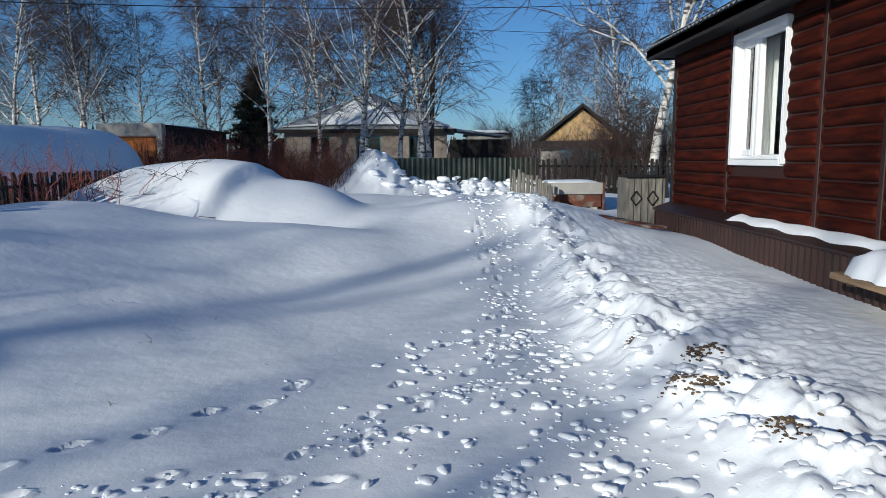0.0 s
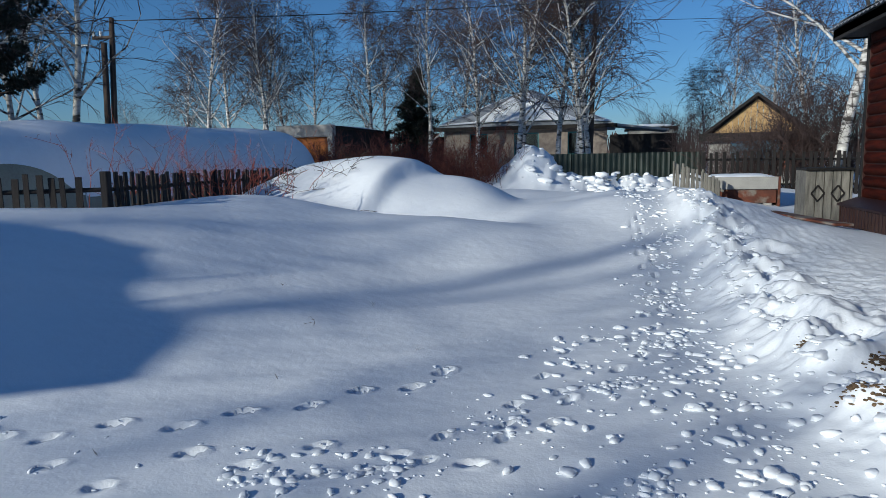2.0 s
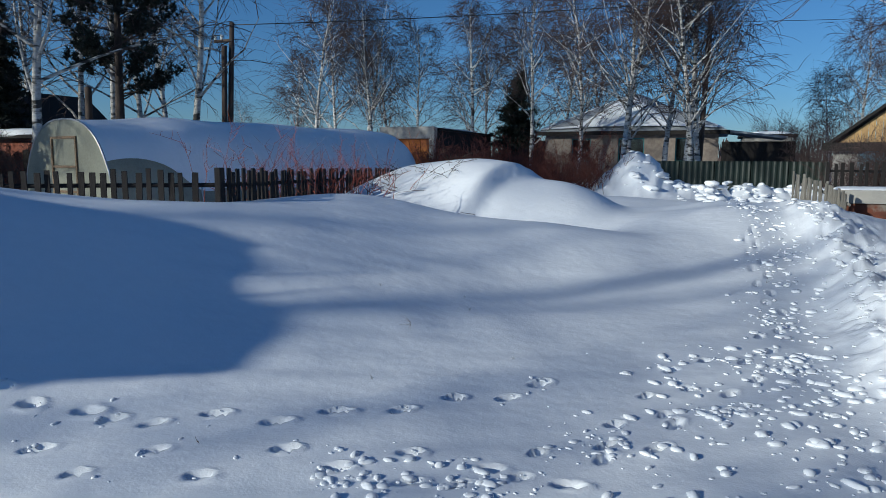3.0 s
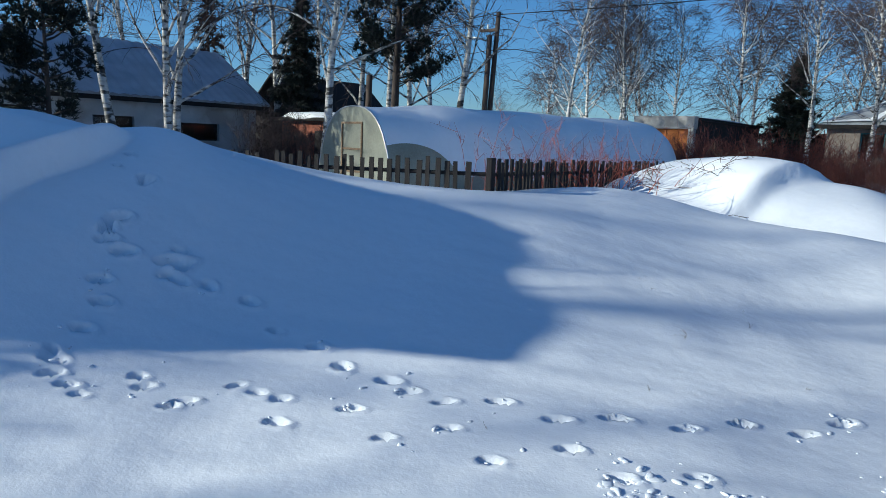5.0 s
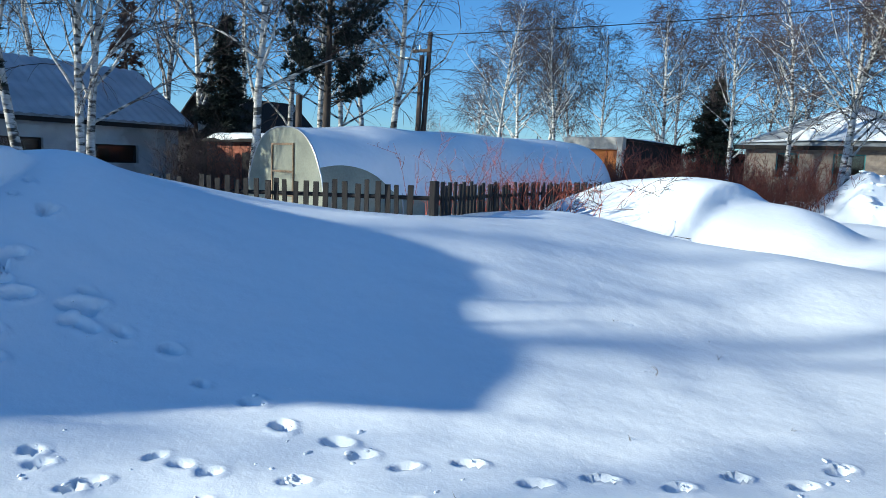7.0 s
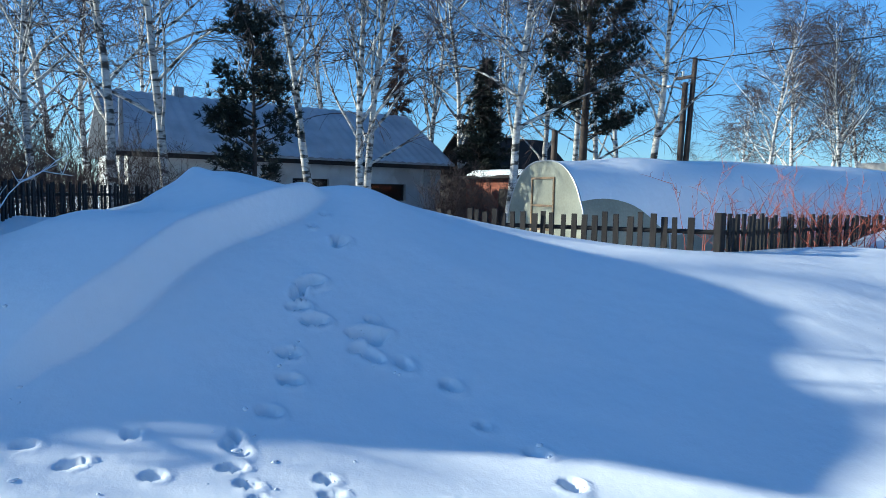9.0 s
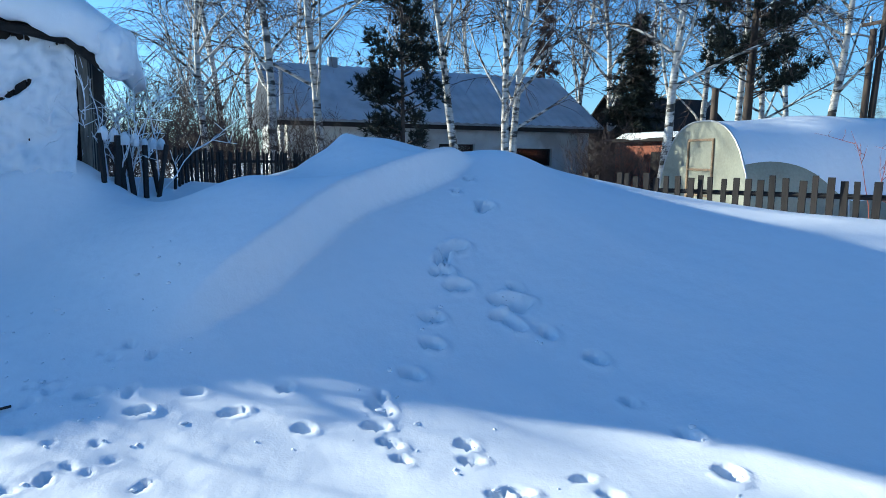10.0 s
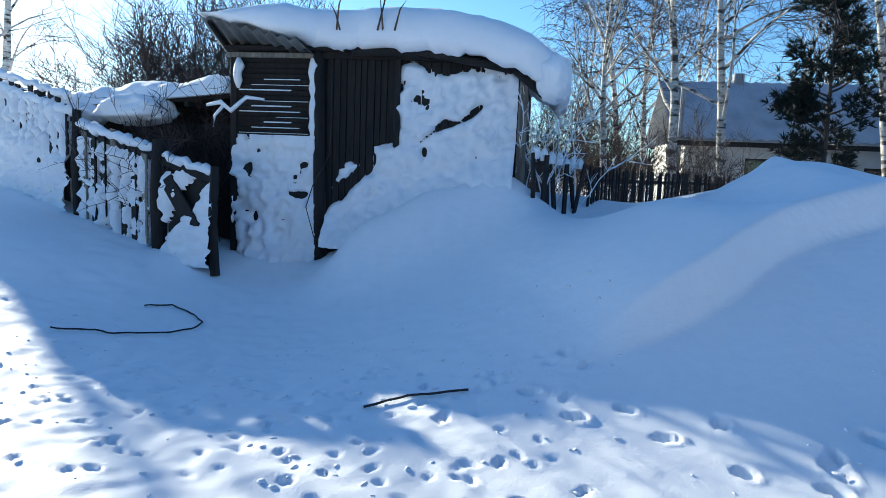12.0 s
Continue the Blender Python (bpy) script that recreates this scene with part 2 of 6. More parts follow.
def step_along(x, y, ax, ay, bx, by, width, tail, fade=0.4, wave=0.0):
    """A wind scarp on the line a-b: up to 1 on its left side, falling off over tail metres."""
    length = math.hypot(bx - ax, by - ay)
    ux, uy = (bx - ax) / length, (by - ay) / length
    along, off = (x - ax) * ux + (y - ay) * uy, -(x - ax) * uy + (y - ay) * ux
    off = off + wave * np.sin(along * 3.4)
    face = sig(off / width * 4) if width else np.clip(off / (0.12 + 0.06 * np.clip(1.6 - along, 0, 1.5)) + 0.5, 0, 1)
    return face * np.exp(-np.maximum(off, 0) / tail) * sig(along / fade * 2) * sig((length - along) / fade * 2)


DRIFT_RADIUS = 2.3
DRIFTS = [(-4.8, 5.8, 0.66), (-10.5, 0.8, 0.93), (-4.8, 11.6, 0.33), (-7.5, 3.2, 0.93), (0.5, 11.6, 0.74), (-4.8, 8.6, 0.62), (-10.5, 5.8, 0.45),
          (2.8, 5.8, 0.22), (-2.2, 15.5, 0.42), (-13.5, 3.2, 0.61), (-7.5, 0.8, 0.79), (-4.8, 0.8, -0.23), (2.8, 15.5, 0.42), (2.8, 8.6, 0.33),
          (-7.5, 8.6, 0.23), (-7.5, 15.5, 0.49), (-2.2, 8.6, 0.25), (2.8, 3.2, 0.20), (-10.5, -2.0, 0.62), (-7.5, -2.0, -0.35), (-10.5, -5.0, -0.30),
          (-7.5, 5.8, 0.36), (-2.2, 3.2, 0.08), (-10.5, 3.2, 0.34), (-7.5, 11.6, 0.29), (2.8, -2.0, 0.15)]


def bank_line(y):
    """Where the foot of the shovelled bank runs."""
    return 1.12 + 0.08 * np.sin(y * 0.9) + 0.35 * np.exp(-np.clip(y - 1.6, 0, 50) / 1.1)


def drift_height(x, y):
    d = np.hypot(x + 3, y - 3)
    z = 0.45 * sig((d - 12) / 2)
    for cx, cy, a in DRIFTS:
        z = z + a * np.exp(-((x - cx) ** 2 + (y - cy) ** 2) / DRIFT_RADIUS ** 2)
    z = z + 0.21 * bump(x, y, -8.85, 2.5, 0.95, 0.62, -15) + 0.10 * bump(x, y, -9.0, 2.17, 0.22, 0.14) + 0.07 * bump(x, y, -7.3, 3.45, 0.5, 0.35) - 0.26 * bump(x, y, -9.2, 1.35, 1.1, 0.5)
    z = z - 0.40 * bump(x, y, -7.75, 1.75, 0.85, 0.62) - 0.17 * bump(x, y, -7.55, 2.75, 0.8, 0.6)
    z = z - 0.14 * bump(x, y, -5.0, 7.0, 2.2, 1.6) + 0.20 * bump(x, y, -1.5, 8.6, 1.2, 1.1) + 0.12 * bump(x, y, -7.5, 3.2, 0.9, 0.5)
    z = z + 0.66 * bump(x, y, -4.1, 11.9, 2.5, 1.15, -4) + 0.22 * 0.9 * sig(11 - 11 * np.hypot((x + 3.1) / 1.55, (y - 11.6) / 1.3)) * sig((x + 4.3) * 3) - 0.34 * bump(x, y, -3.3, 9.9, 1.7, 0.55, -4) - 0.13 * bump(x, y, -0.3, 11.6, 1.9, 0.7)
    z = z + 0.17 * bump(x, y, -5.2, 11.6, 0.95, 0.9) + 0.10 * bump(x, y, -2.25, 11.7, 0.55, 0.8)
    z = z + 0.30 * step_along(x, y, -3.75, 9.9, -2.95, 11.9, 0.16, 1.3, 0.5, 0.03)
    z = z + 0.32 * step_along(x, y, -5.9, 0.5, -7.2, 2.9, 0.0, 1.6, 0.25, 0.06)
    z = z + 0.22 * bump(x, y, -10.0, -7.0, 1.6, 2.6, 35)
    z = z - 0.24 * bump(x, y, -9.3, -0.1, 1.4, 0.9, 10) - 0.48 * bump(x, y, -9.8, 0.75, 1.5, 0.75, -10)
    z = z + 0.50 * bump(x, y, -10.6, -1.95, 0.75, 0.95) + 0.8 * bump(x, y, -12.3, -7.6, 1.2, 2.0, 20)
    z = z + 1.25 * bump(x, y, -2.1, 20.3, 1.0, 0.9) + 0.35 * bump(x, y, 1.5, 21.5, 3.0, 1.2)
    # snow banked up against the old shed and the gate
    z = z + 0.45 * sig((-7.7 - x) / 0.3) * sig((-4.1 - y) / 0.35) + 0.10 * sig((-8.6 - x) / 0.2) * bump(x, y, -9.2, -3.9, 1.0, 0.6)
    z = z + 0.62 * bump(x, y, -8.9, -1.5, 0.75, 0.70) + 0.30 * bump(x, y, -8.75, -2.25, 0.45, 0.35) + 0.18 * bump(x, y, -8.6, -0.2, 0.8, 0.5) + 0.42 * bump(x, y, -9.2, -0.65, 0.5, 0.45)
    return z


def small_relief(x, y):
    near = np.exp(-((x + 2) ** 2 + (y - 3) ** 2) / 14 ** 2)
    z = 0.020 * vnoise(x * 0.8, y * 0.8, 1) + 0.010 * vnoise(x * 2.1 + 0.6 * y, y * 1.4, 2) * near
    # shovelled bank beside the house path
    b = bank_line(y)
    on_bank = sig((x - b) / 0.07) * sig((2.55 - x) / 0.25) * sig((y - 1.6) / 0.3) * sig((12.5 - y) / 0.5)
    rough = 0.6 * vnoise(x * 3.2, y * 3.2, 5) + 0.35 * vnoise(x * 7.5, y * 7.5, 6) + 0.2 * vnoise(x * 17, y * 17, 7)
    edge = np.exp(-((x - b - 0.28) / 0.33) ** 2) * sig((y - 1.6) / 0.3) * sig((12.5 - y) / 0.5)
    z = z + on_bank * (0.09 + 0.045 * rough * (0.25 + 0.75 * np.exp(-((x - b) / 0.55) ** 2)) + 0.014 * vnoise(x * 30, y * 30, 15)) + edge * (0.05 + 0.13 * rough)
    # trodden furrow left of it
    z = z - 0.06 * np.exp(-((x - b + 0.28) / 0.3) ** 2) * sig((y - 2) / 0.5) * sig((13 - y) / 0.5)
    # trodden yard
    yard = sig((-4.6 - y + 0.28 * (x + 6)) / 1.0 + 3.4) * sig((x + 10) / 0.8) * sig((1.5 - x) / 0.8)
    yard = yard * sig((1.1 - y) / 0.3)
    z = z + yard * (0.014 * vnoise(x * 9, y * 9, 8) + 0.012 * np.maximum(vnoise(x * 5, y * 5, 9), 0.1))
    # soft wind ripples
    z = z + 0.006 * vnoise(x * 1.1 + y * 0.5, y * 5.0 - x * 2.5, 14) * near
    # tossed snow of the cleared road
    toss = bump(x, y, 0.2, 20.8, 3.6, 1.8)
    z = z + toss * (0.24 * vnoise(x * 2.3, y * 2.3, 11) + 0.12 * vnoise(x * 5.5, y * 5.5, 12))
    return z


def ground_at(x, y):
    a, b = np.array([float(x)]), np.array([float(y)])
    return float(drift_height(a, b)[0] + small_relief(a, b)[0])


def axis_steps(lo, hi, fine, out_lo, out_hi, grow):
    mid = list(np.arange(lo, hi, fine))
    up, s = [], fine
    v = hi
    while v < out_hi:
        up.append(v)
        s *= grow
        v += s
    down, s, v = [], fine, lo
    while v > out_lo:
        s *= grow
        v -= s
        down.append(v)
    return np.array(down[::-1] + mid + up + [out_hi])


FOOTPRINTS = []                           # (x, y, heading, length, width, depth)


def trail(nodes, step, size, depth, seed, sway=0.07):
    """Prints along a line of points, left and right by turns."""
    rnd = random.Random(seed)
    side, run = 1, 0.0
    for a, b in zip(nodes[:-1], nodes[1:]):
        length = math.hypot(b[0] - a[0], b[1] - a[1])
        turn = math.degrees(math.atan2(b[1] - a[1], b[0] - a[0]))
        ux, uy = (b[0] - a[0]) / length, (b[1] - a[1]) / length
        while run < length:
            o = side * sway * rnd.uniform(0.6, 1.3)
            FOOTPRINTS.append((a[0] + ux * run - uy * o, a[1] + uy * run + ux * o, turn + rnd.uniform(-15, 15), size * rnd.uniform(0.65, 1.0), size * 0.42 * rnd.uniform(0.8, 1.15), depth * rnd.uniform(0.7, 1.2)))
            side = -side
            run += step * rnd.uniform(0.8, 1.2)
        run -= length


trail([(-6.9, 2.75), (-6.4, 2.6)], 0.24, 0.07, 0.08, 1, 0.08)
trail([(-5.45, 2.5), (-4.6, 2.65), (-3.47, 2.64), (-2.9, 2.6)], 0.42, 0.085, 0.05, 2, 0.04)
trail([(-2.9, 2.6), (-1.95, 3.0), (-1.31, 3.55), (-0.86, 4.07)], 0.30, 0.075, 0.045, 3, 0.05)
trail([(-4.8, 1.3), (-3.6, 1.9), (-2.5, 2.35), (-1.2, 2.75)], 0.34, 0.07, 0.042, 4, 0.12)
trail([(-5.4, -0.2), (-5.0, 0.9), (-4.2, 1.5), (-3.4, 2.2)], 0.30, 0.07, 0.042, 5, 0.10)
trail([(-1.5, 2.5), (-0.5, 2.9), (0.2, 4.2), (0.55, 6.5), (0.45, 9.5), (0.3, 13.0)], 0.32, 0.065, 0.038, 6, 0.06)
trail([(-0.9, 2.6), (-0.3, 3.7), (0.0, 5.2)], 0.28, 0.06, 0.038, 7, 0.08)
FOOTPRINTS += [(-6.35, 2.71, 100, 0.07, 0.045, 0.09), (-5.96, 2.27, 80, 0.09, 0.05, 0.11), (-5.88, 2.16, 150, 0.06, 0.05, 0.08), (-5.76, 2.10, 60, 0.07, 0.04, 0.10),
               (-5.59, 2.16, 60, 0.08, 0.045, 0.09), (-5.38, 1.89, 50, 0.07, 0.04, 0.07), (-5.15, 1.81, 40, 0.07, 0.04, 0.07), (-4.95, 1.6, 40, 0.07, 0.04, 0.05),
               (-5.37, 2.42, 60, 0.10, 0.05, 0.08), (-5.28, 2.50, 100, 0.08, 0.04, 0.07), (-5.16, 2.38, 20, 0.09, 0.04, 0.05), (-5.25, 2.33, 80, 0.06, 0.035, 0.05), (-4.75, 1.35, 20, 0.09, 0.04, 0.03)]
_rnd = random.Random(77)
for _ in range(420):                       # trodden yard
    FOOTPRINTS.append((_rnd.uniform(-6.0, -1.2), _rnd.uniform(-3.4, 0.2), _rnd.uniform(0, 180), _rnd.uniform(0.025, 0.055), _rnd.uniform(0.02, 0.035), _rnd.uniform(0.008, 0.022)))


def carve(x, y, z):
    for fx, fy, turn, ln, wd, depth in FOOTPRINTS:
        i0, i1 = np.searchsorted(x[0], (fx - 0.4, fx + 0.4))
        j0, j1 = np.searchsorted(y[:, 0], (fy - 0.4, fy + 0.4))
        if i1 - i0 < 2 or j1 - j0 < 2:
            continue
        sub = (slice(j0, j1), slice(i0, i1))
        c, w = math.cos(radians(turn)), math.sin(radians(turn))
        u, v = ((x[sub] - fx) * c + (y[sub] - fy) * w) / ln, (-(x[sub] - fx) * w + (y[sub] - fy) * c) / wd
        q = u * u + v * v
        z[sub] += -1.3 * depth * np.exp(-q * q * q * q) + depth * 0.3 * np.exp(-((np.sqrt(q) - 1.5) / 0.3) ** 2) * (u > -0.3)
    return z


gx, gy = axis_steps(-7.4, 2.5, 0.023, -900, 900, 1.035), axis_steps(-3.2, 6.0, 0.023, -900, 1500, 1.035)
GX, GY = np.meshgrid(gx, gy)
GZ = carve(GX, GY, drift_height(GX, GY) + small_relief(GX, GY))
ny, nx = GX.shape
idx = np.arange(nx * ny).reshape(ny, nx)
quads = np.stack([idx[:-1, :-1], idx[:-1, 1:], idx[1:, 1:], idx[1:, :-1]], -1).reshape(-1, 4)
gme = bpy.data.meshes.new("ground")
gme.vertices.add(nx * ny)
gme.vertices.foreach_set("co", np.stack([GX, GY, GZ], -1).astype(np.float32).ravel())
gme.loops.add(quads.size)
gme.loops.foreach_set("vertex_index", quads.astype(np.int32).ravel())
gme.polygons.add(len(quads))
gme.polygons.foreach_set("loop_start", np.arange(0, quads.size, 4, dtype=np.int32))
gme.polygons.foreach_set("use_smooth", np.ones(len(quads), dtype=bool))
gme.update(calc_edges=True)
gme.materials.append(SNOW)
tagged(new("ground", gme), "deep wind-blown snow with drifts and footprints", "snow", kind="structure")


# ---- brown house ----
WX, WY0, WY1 = 3.46, -6.0, 10.3           # outer wall face and its ends
WIN = (7.02, 8.20, 1.46, 2.84)            # window opening y0 y1 z0 z1


def brown_house():
    house = thing("house", "single-storey house clad in brown log-look siding", "house", at=(WX, 2, 0.3))
    y0, y1, z0, z1 = WIN
    core = Mesh()
    core.box(WX + 0.03, WY0, 0.3, WX + 0.30, y0, 3.05).box(WX + 0.03, y1, 0.3, WX + 0.30, WY1, 3.05)
    core.box(WX + 0.03, y0, 0.3, WX + 0.30, y1, z0).box(WX + 0.03, y0, z1, WX + 0.30, y1, 3.05)
    core.box(WX + 0.30, WY1 - 0.27, 0.3, WX + 7.5, WY1, 3.05).box(WX + 0.30, WY0, 0.3, WX + 7.5, WY0 + 0.27, 3.05)
    core.box(WX + 7.23, WY0, 0.3, WX + 7.5, WY1, 3.05).box(WX + 0.3, WY0 + 0.27, 2.9, WX + 7.23, WY1 - 0.27, 3.0)
    wall = part("wall", core, LOG_TRIM, house, "brown log-look cladding")
    # rounded siding courses between upright joint battens
    joints = [WY1, 8.36, 6.33, 5.38, 3.45, 1.5, -0.5, -2.5, -4.3, WY0]
    course = 0.158
    for a, b in zip(joints[1:], joints[:-1]):
        k = 0
        z = 0.80
        while z < 3.0:
            spans = [(a + 0.035, b - 0.035)]
            if a < y1 and b > y0 and z + course > z0 - 0.06 and z < z1 + 0.06:
                spans = [(a + 0.035, y0 - 0.07), (y1 + 0.07, b - 0.035)]
            for s0, s1 in spans:
                if s1 - s0 > 0.03:
                    m = Mesh()
                    prof = [(0.012, 0.0), (-0.026, 0.012), (-0.046, 0.045), (-0.050, 0.080), (-0.042, 0.115), (-0.020, 0.140), (0.012, 0.148)]
                    top = min(1.0, (3.04 - z) / 0.158)
                    e = 0.022
                    ys = [(s0, 0.25), (s0 + e, 0.9), (s0 + 2.2 * e, 1.0), (s1 - 2.2 * e, 1.0), (s1 - e, 0.9), (s1, 0.25)]
                    vv = [(WX + 0.032 + p * g, yy, z + q * top) for yy, g in ys for p, q in prof]
                    n = len(prof)
                    ff = [(i * n + j, i * n + j + 1, (i + 1) * n + j + 1, (i + 1) * n + j) for i in range(5) for j in range(n - 1)]
                    ff += [tuple(range(n)), tuple(5 * n + j for j in range(n))[::-1]]
                    part("board", m.add(vv, ff), LOG, wall, smooth=True)
            z += course
            k += 1
        m = Mesh().box(WX - 0.004, b - 0.03, 0.79, WX + 0.04, b + 0.03, 3.04)
        part("joint_batten", m, LOG_TRIM, wall, bevel=0.006)
    part("corner_post", Mesh().box(WX - 0.02, WY1 - 0.02, 0.3, WX + 0.10, WY1 + 0.05, 3.05), DARKWOOD, wall, bevel=0.006)
    # window
    win = part("window", Mesh().box(WX + 0.07, y0, z0, WX + 0.13, y0 + 0.05, z1).box(WX + 0.07, y1 - 0.05, z0, WX + 0.13, y1, z1)
               .box(WX + 0.07, y0 + 0.05, z0, WX + 0.13, y1 - 0.05, z0 + 0.05).box(WX + 0.07, y0 + 0.05, z1 - 0.05, WX + 0.13, y1 - 0.05, z1), PVC, house, "white plastic window with deep reveals", bevel=0.006)
    part("mullion", Mesh().box(WX + 0.065, 7.74, z0 + 0.05, WX + 0.13, 7.81, z1 - 0.05), PVC, win, bevel=0.006)
    part("sash", Mesh().box(WX + 0.055, 7.81, z0 + 0.045, WX + 0.115, 7.87, z1 - 0.045).box(WX + 0.055, 8.09, z0 + 0.045, WX + 0.115, 8.15, z1 - 0.045)
         .box(WX + 0.055, 7.87, z0 + 0.045, WX + 0.115, 8.09, z0 + 0.11).box(WX + 0.055, 7.87, z1 - 0.11, WX + 0.115, 8.09, z1 - 0.045), PVC, win, bevel=0.006)
    pane = part("pane", Mesh().box(WX + 0.095, y0 + 0.05, z0 + 0.05, WX + 0.101, 7.74, z1 - 0.05), GLASS, win)
    pane2 = part("pane", Mesh().box(WX + 0.082, 7.87, z0 + 0.11, WX + 0.088, 8.09, z1 - 0.11), GLASS, win)
    pane.visible_shadow = pane2.visible_shadow = False
    for nm, bx in (("trim", (WX - 0.02, y0 - 0.035, z0 - 0.05, WX + 0.04, y0, z1 + 0.05)), ("trim", (WX - 0.025, y1, z0 - 0.07, WX + 0.04, y1 + 0.07, z1 + 0.07)),
                   ("trim", (WX - 0.025, y0, z1, WX + 0.04, y1, z1 + 0.07)), ("trim", (WX - 0.025, y0, z0 - 0.07, WX + 0.04, y1, z0)),
                   ("reveal", (WX - 0.02, y0, z0, WX + 0.07, y0 + 0.012, z1)), ("reveal", (WX - 0.02, y1 - 0.012, z0, WX + 0.07, y1, z1)),
                   ("reveal", (WX - 0.02, y0 + 0.012, z1 - 0.012, WX + 0.07, y1 - 0.012, z1)), ("window_sill", (WX - 0.035, y0 + 0.012, z0, WX + 0.07, y1 - 0.012, z0 + 0.02))):
        part(nm, Mesh().box(*bx), PVC, win, bevel=0.004)
    cur = Mesh()
    ys = np.linspace(8.0, y1 + 0.12, 70)
    cur.add([(WX + 0.38 + 0.018 * math.sin(y * 70) + 0.01 * math.sin(y * 23), y, z) for y in ys for z in (z0 - 0.1, z1 + 0.1)], [(2 * i, 2 * i + 1, 2 * i + 3, 2 * i + 2) for i in range(69)])
    part("curtain", cur, CURTAIN, win, smooth=True)
    room = Mesh().box(WX + 1.9, 5.8, 0.9, WX + 2.0, 9.4, 2.9).box(WX + 0.31, 5.7, 0.9, WX + 2.0, 5.8, 2.9).box(WX + 0.31, 9.4, 0.9, WX + 2.0, 9.5, 2.9).box(WX + 0.31, 5.7, 0.85, WX + 2.0, 9.5, 0.9)
    part("room_wall", room, INTERIOR, win)
    for yy, hh in ((7.25, 0.32), (7.55, 0.24)):
        part("plant_pot", Mesh().tube([(WX + 0.33, yy, 1.42), (WX + 0.33, yy, 1.55)], [0.05, 0.065], 10), BRICK, win)
        pl = Mesh()
        for q in range(26):
            a = q * 2.4
            pl.tube([(WX + 0.33, yy, 1.54), (WX + 0.33 + 0.05 * math.cos(a), yy + 0.07 * math.sin(a), 1.6 + hh * ((q * 37) % 10) / 14), (WX + 0.33 + 0.09 * math.cos(a), yy + 0.13 * math.sin(a), 1.58 + hh * ((q * 37) % 10) / 12)], [0.004, 0.018, 0.003], 4)
        part("house_plant", pl, NEEDLE, win)
    # plinth of profiled sheet with a sloped flashing
    m = Mesh()
    ys = np.arange(WY0, WY1 + 0.08, 0.0275)
    vv = [(WX - 0.23 + (0.022 if (i // 2) % 2 else 0.0), y, z) for i, y in enumerate(ys) for z in (0.1, 0.72)]
    m.add(vv, [(2 * i, 2 * i + 1, 2 * i + 3, 2 * i + 2) for i in range(len(ys) - 1)])
    m.add([(WX - 0.23, WY1 + 0.08, 0.1), (WX - 0.23, WY1 + 0.08, 0.72), (WX + 0.3, WY1 + 0.08, 0.72), (WX + 0.3, WY1 + 0.08, 0.1)], [(0, 1, 2, 3)])
    part("plinth", m, PLINTH, house, "dark brown profiled metal plinth")
    m = Mesh().add([(WX - 0.26, WY0, 0.70), (WX + 0.02, WY0, 0.80), (WX + 0.02, WY1 + 0.1, 0.80), (WX - 0.26, WY1 + 0.1, 0.70), (WX - 0.26, WY0, 0.725), (WX + 0.02, WY0, 0.825), (WX + 0.02, WY1 + 0.1, 0.825), (WX - 0.26, WY1 + 0.1, 0.725)],
                   [(0, 1, 2, 3), (7, 6, 5, 4), (0, 3, 7, 4), (1, 5, 6, 2), (0, 4, 5, 1), (3, 2, 6, 7)])
    part("flashing", m, PLINTH, house)
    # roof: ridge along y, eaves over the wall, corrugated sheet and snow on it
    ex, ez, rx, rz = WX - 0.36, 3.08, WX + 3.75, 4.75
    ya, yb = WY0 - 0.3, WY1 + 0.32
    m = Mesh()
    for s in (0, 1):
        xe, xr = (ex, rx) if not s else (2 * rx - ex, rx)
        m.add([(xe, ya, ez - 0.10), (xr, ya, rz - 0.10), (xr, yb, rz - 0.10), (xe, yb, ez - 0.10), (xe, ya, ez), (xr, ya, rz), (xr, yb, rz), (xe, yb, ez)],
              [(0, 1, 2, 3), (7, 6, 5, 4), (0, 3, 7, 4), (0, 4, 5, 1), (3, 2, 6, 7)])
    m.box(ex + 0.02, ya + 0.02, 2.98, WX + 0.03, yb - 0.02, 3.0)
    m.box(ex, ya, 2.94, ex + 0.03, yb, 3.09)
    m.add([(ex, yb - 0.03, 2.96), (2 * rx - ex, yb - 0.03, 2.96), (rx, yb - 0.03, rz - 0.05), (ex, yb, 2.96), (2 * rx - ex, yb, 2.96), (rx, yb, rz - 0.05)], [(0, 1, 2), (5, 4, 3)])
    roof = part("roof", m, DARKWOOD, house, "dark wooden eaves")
    m = Mesh()
    ys = np.arange(ya - 0.05, yb + 0.08, 0.0325)
    slope = (rz - ez) / (rx - ex)
    vv = [(x, y, ez + 0.035 + (x - ex) * slope + 0.018 * math.cos(i * math.pi / 2)) for i, y in enumerate(ys) for x in (ex - 0.06, rx)]
    m.add(vv, [(2 * i, 2 * i + 1, 2 * i + 3, 2 * i + 2) for i in range(len(ys) - 1)])
    part("roof_sheet", m, SLATE, roof, "grey corrugated roof sheet", smooth=True)
    m = Mesh()
    us, ws = np.linspace(0, 1, 12), np.linspace(ya - 0.03, yb + 0.05, 60)
    top = [(ex + 0.02 + (rx - ex) * u, w, ez + 0.055 + (rx - ex) * u * slope + (0.05 + 0.07 * min(u * 6, 1)) * (0.75 + 0.25 * math.sin(w * 1.3 + u * 3)) * (min((w - ya + 0.05) * 6, (yb + 0.07 - w) * 6, 1))) for w in ws for u in us]
    m.add(top, [(i * 12 + j, i * 12 + j + 1, (i + 1) * 12 + j + 1, (i + 1) * 12 + j) for i in range(59) for j in range(11)])
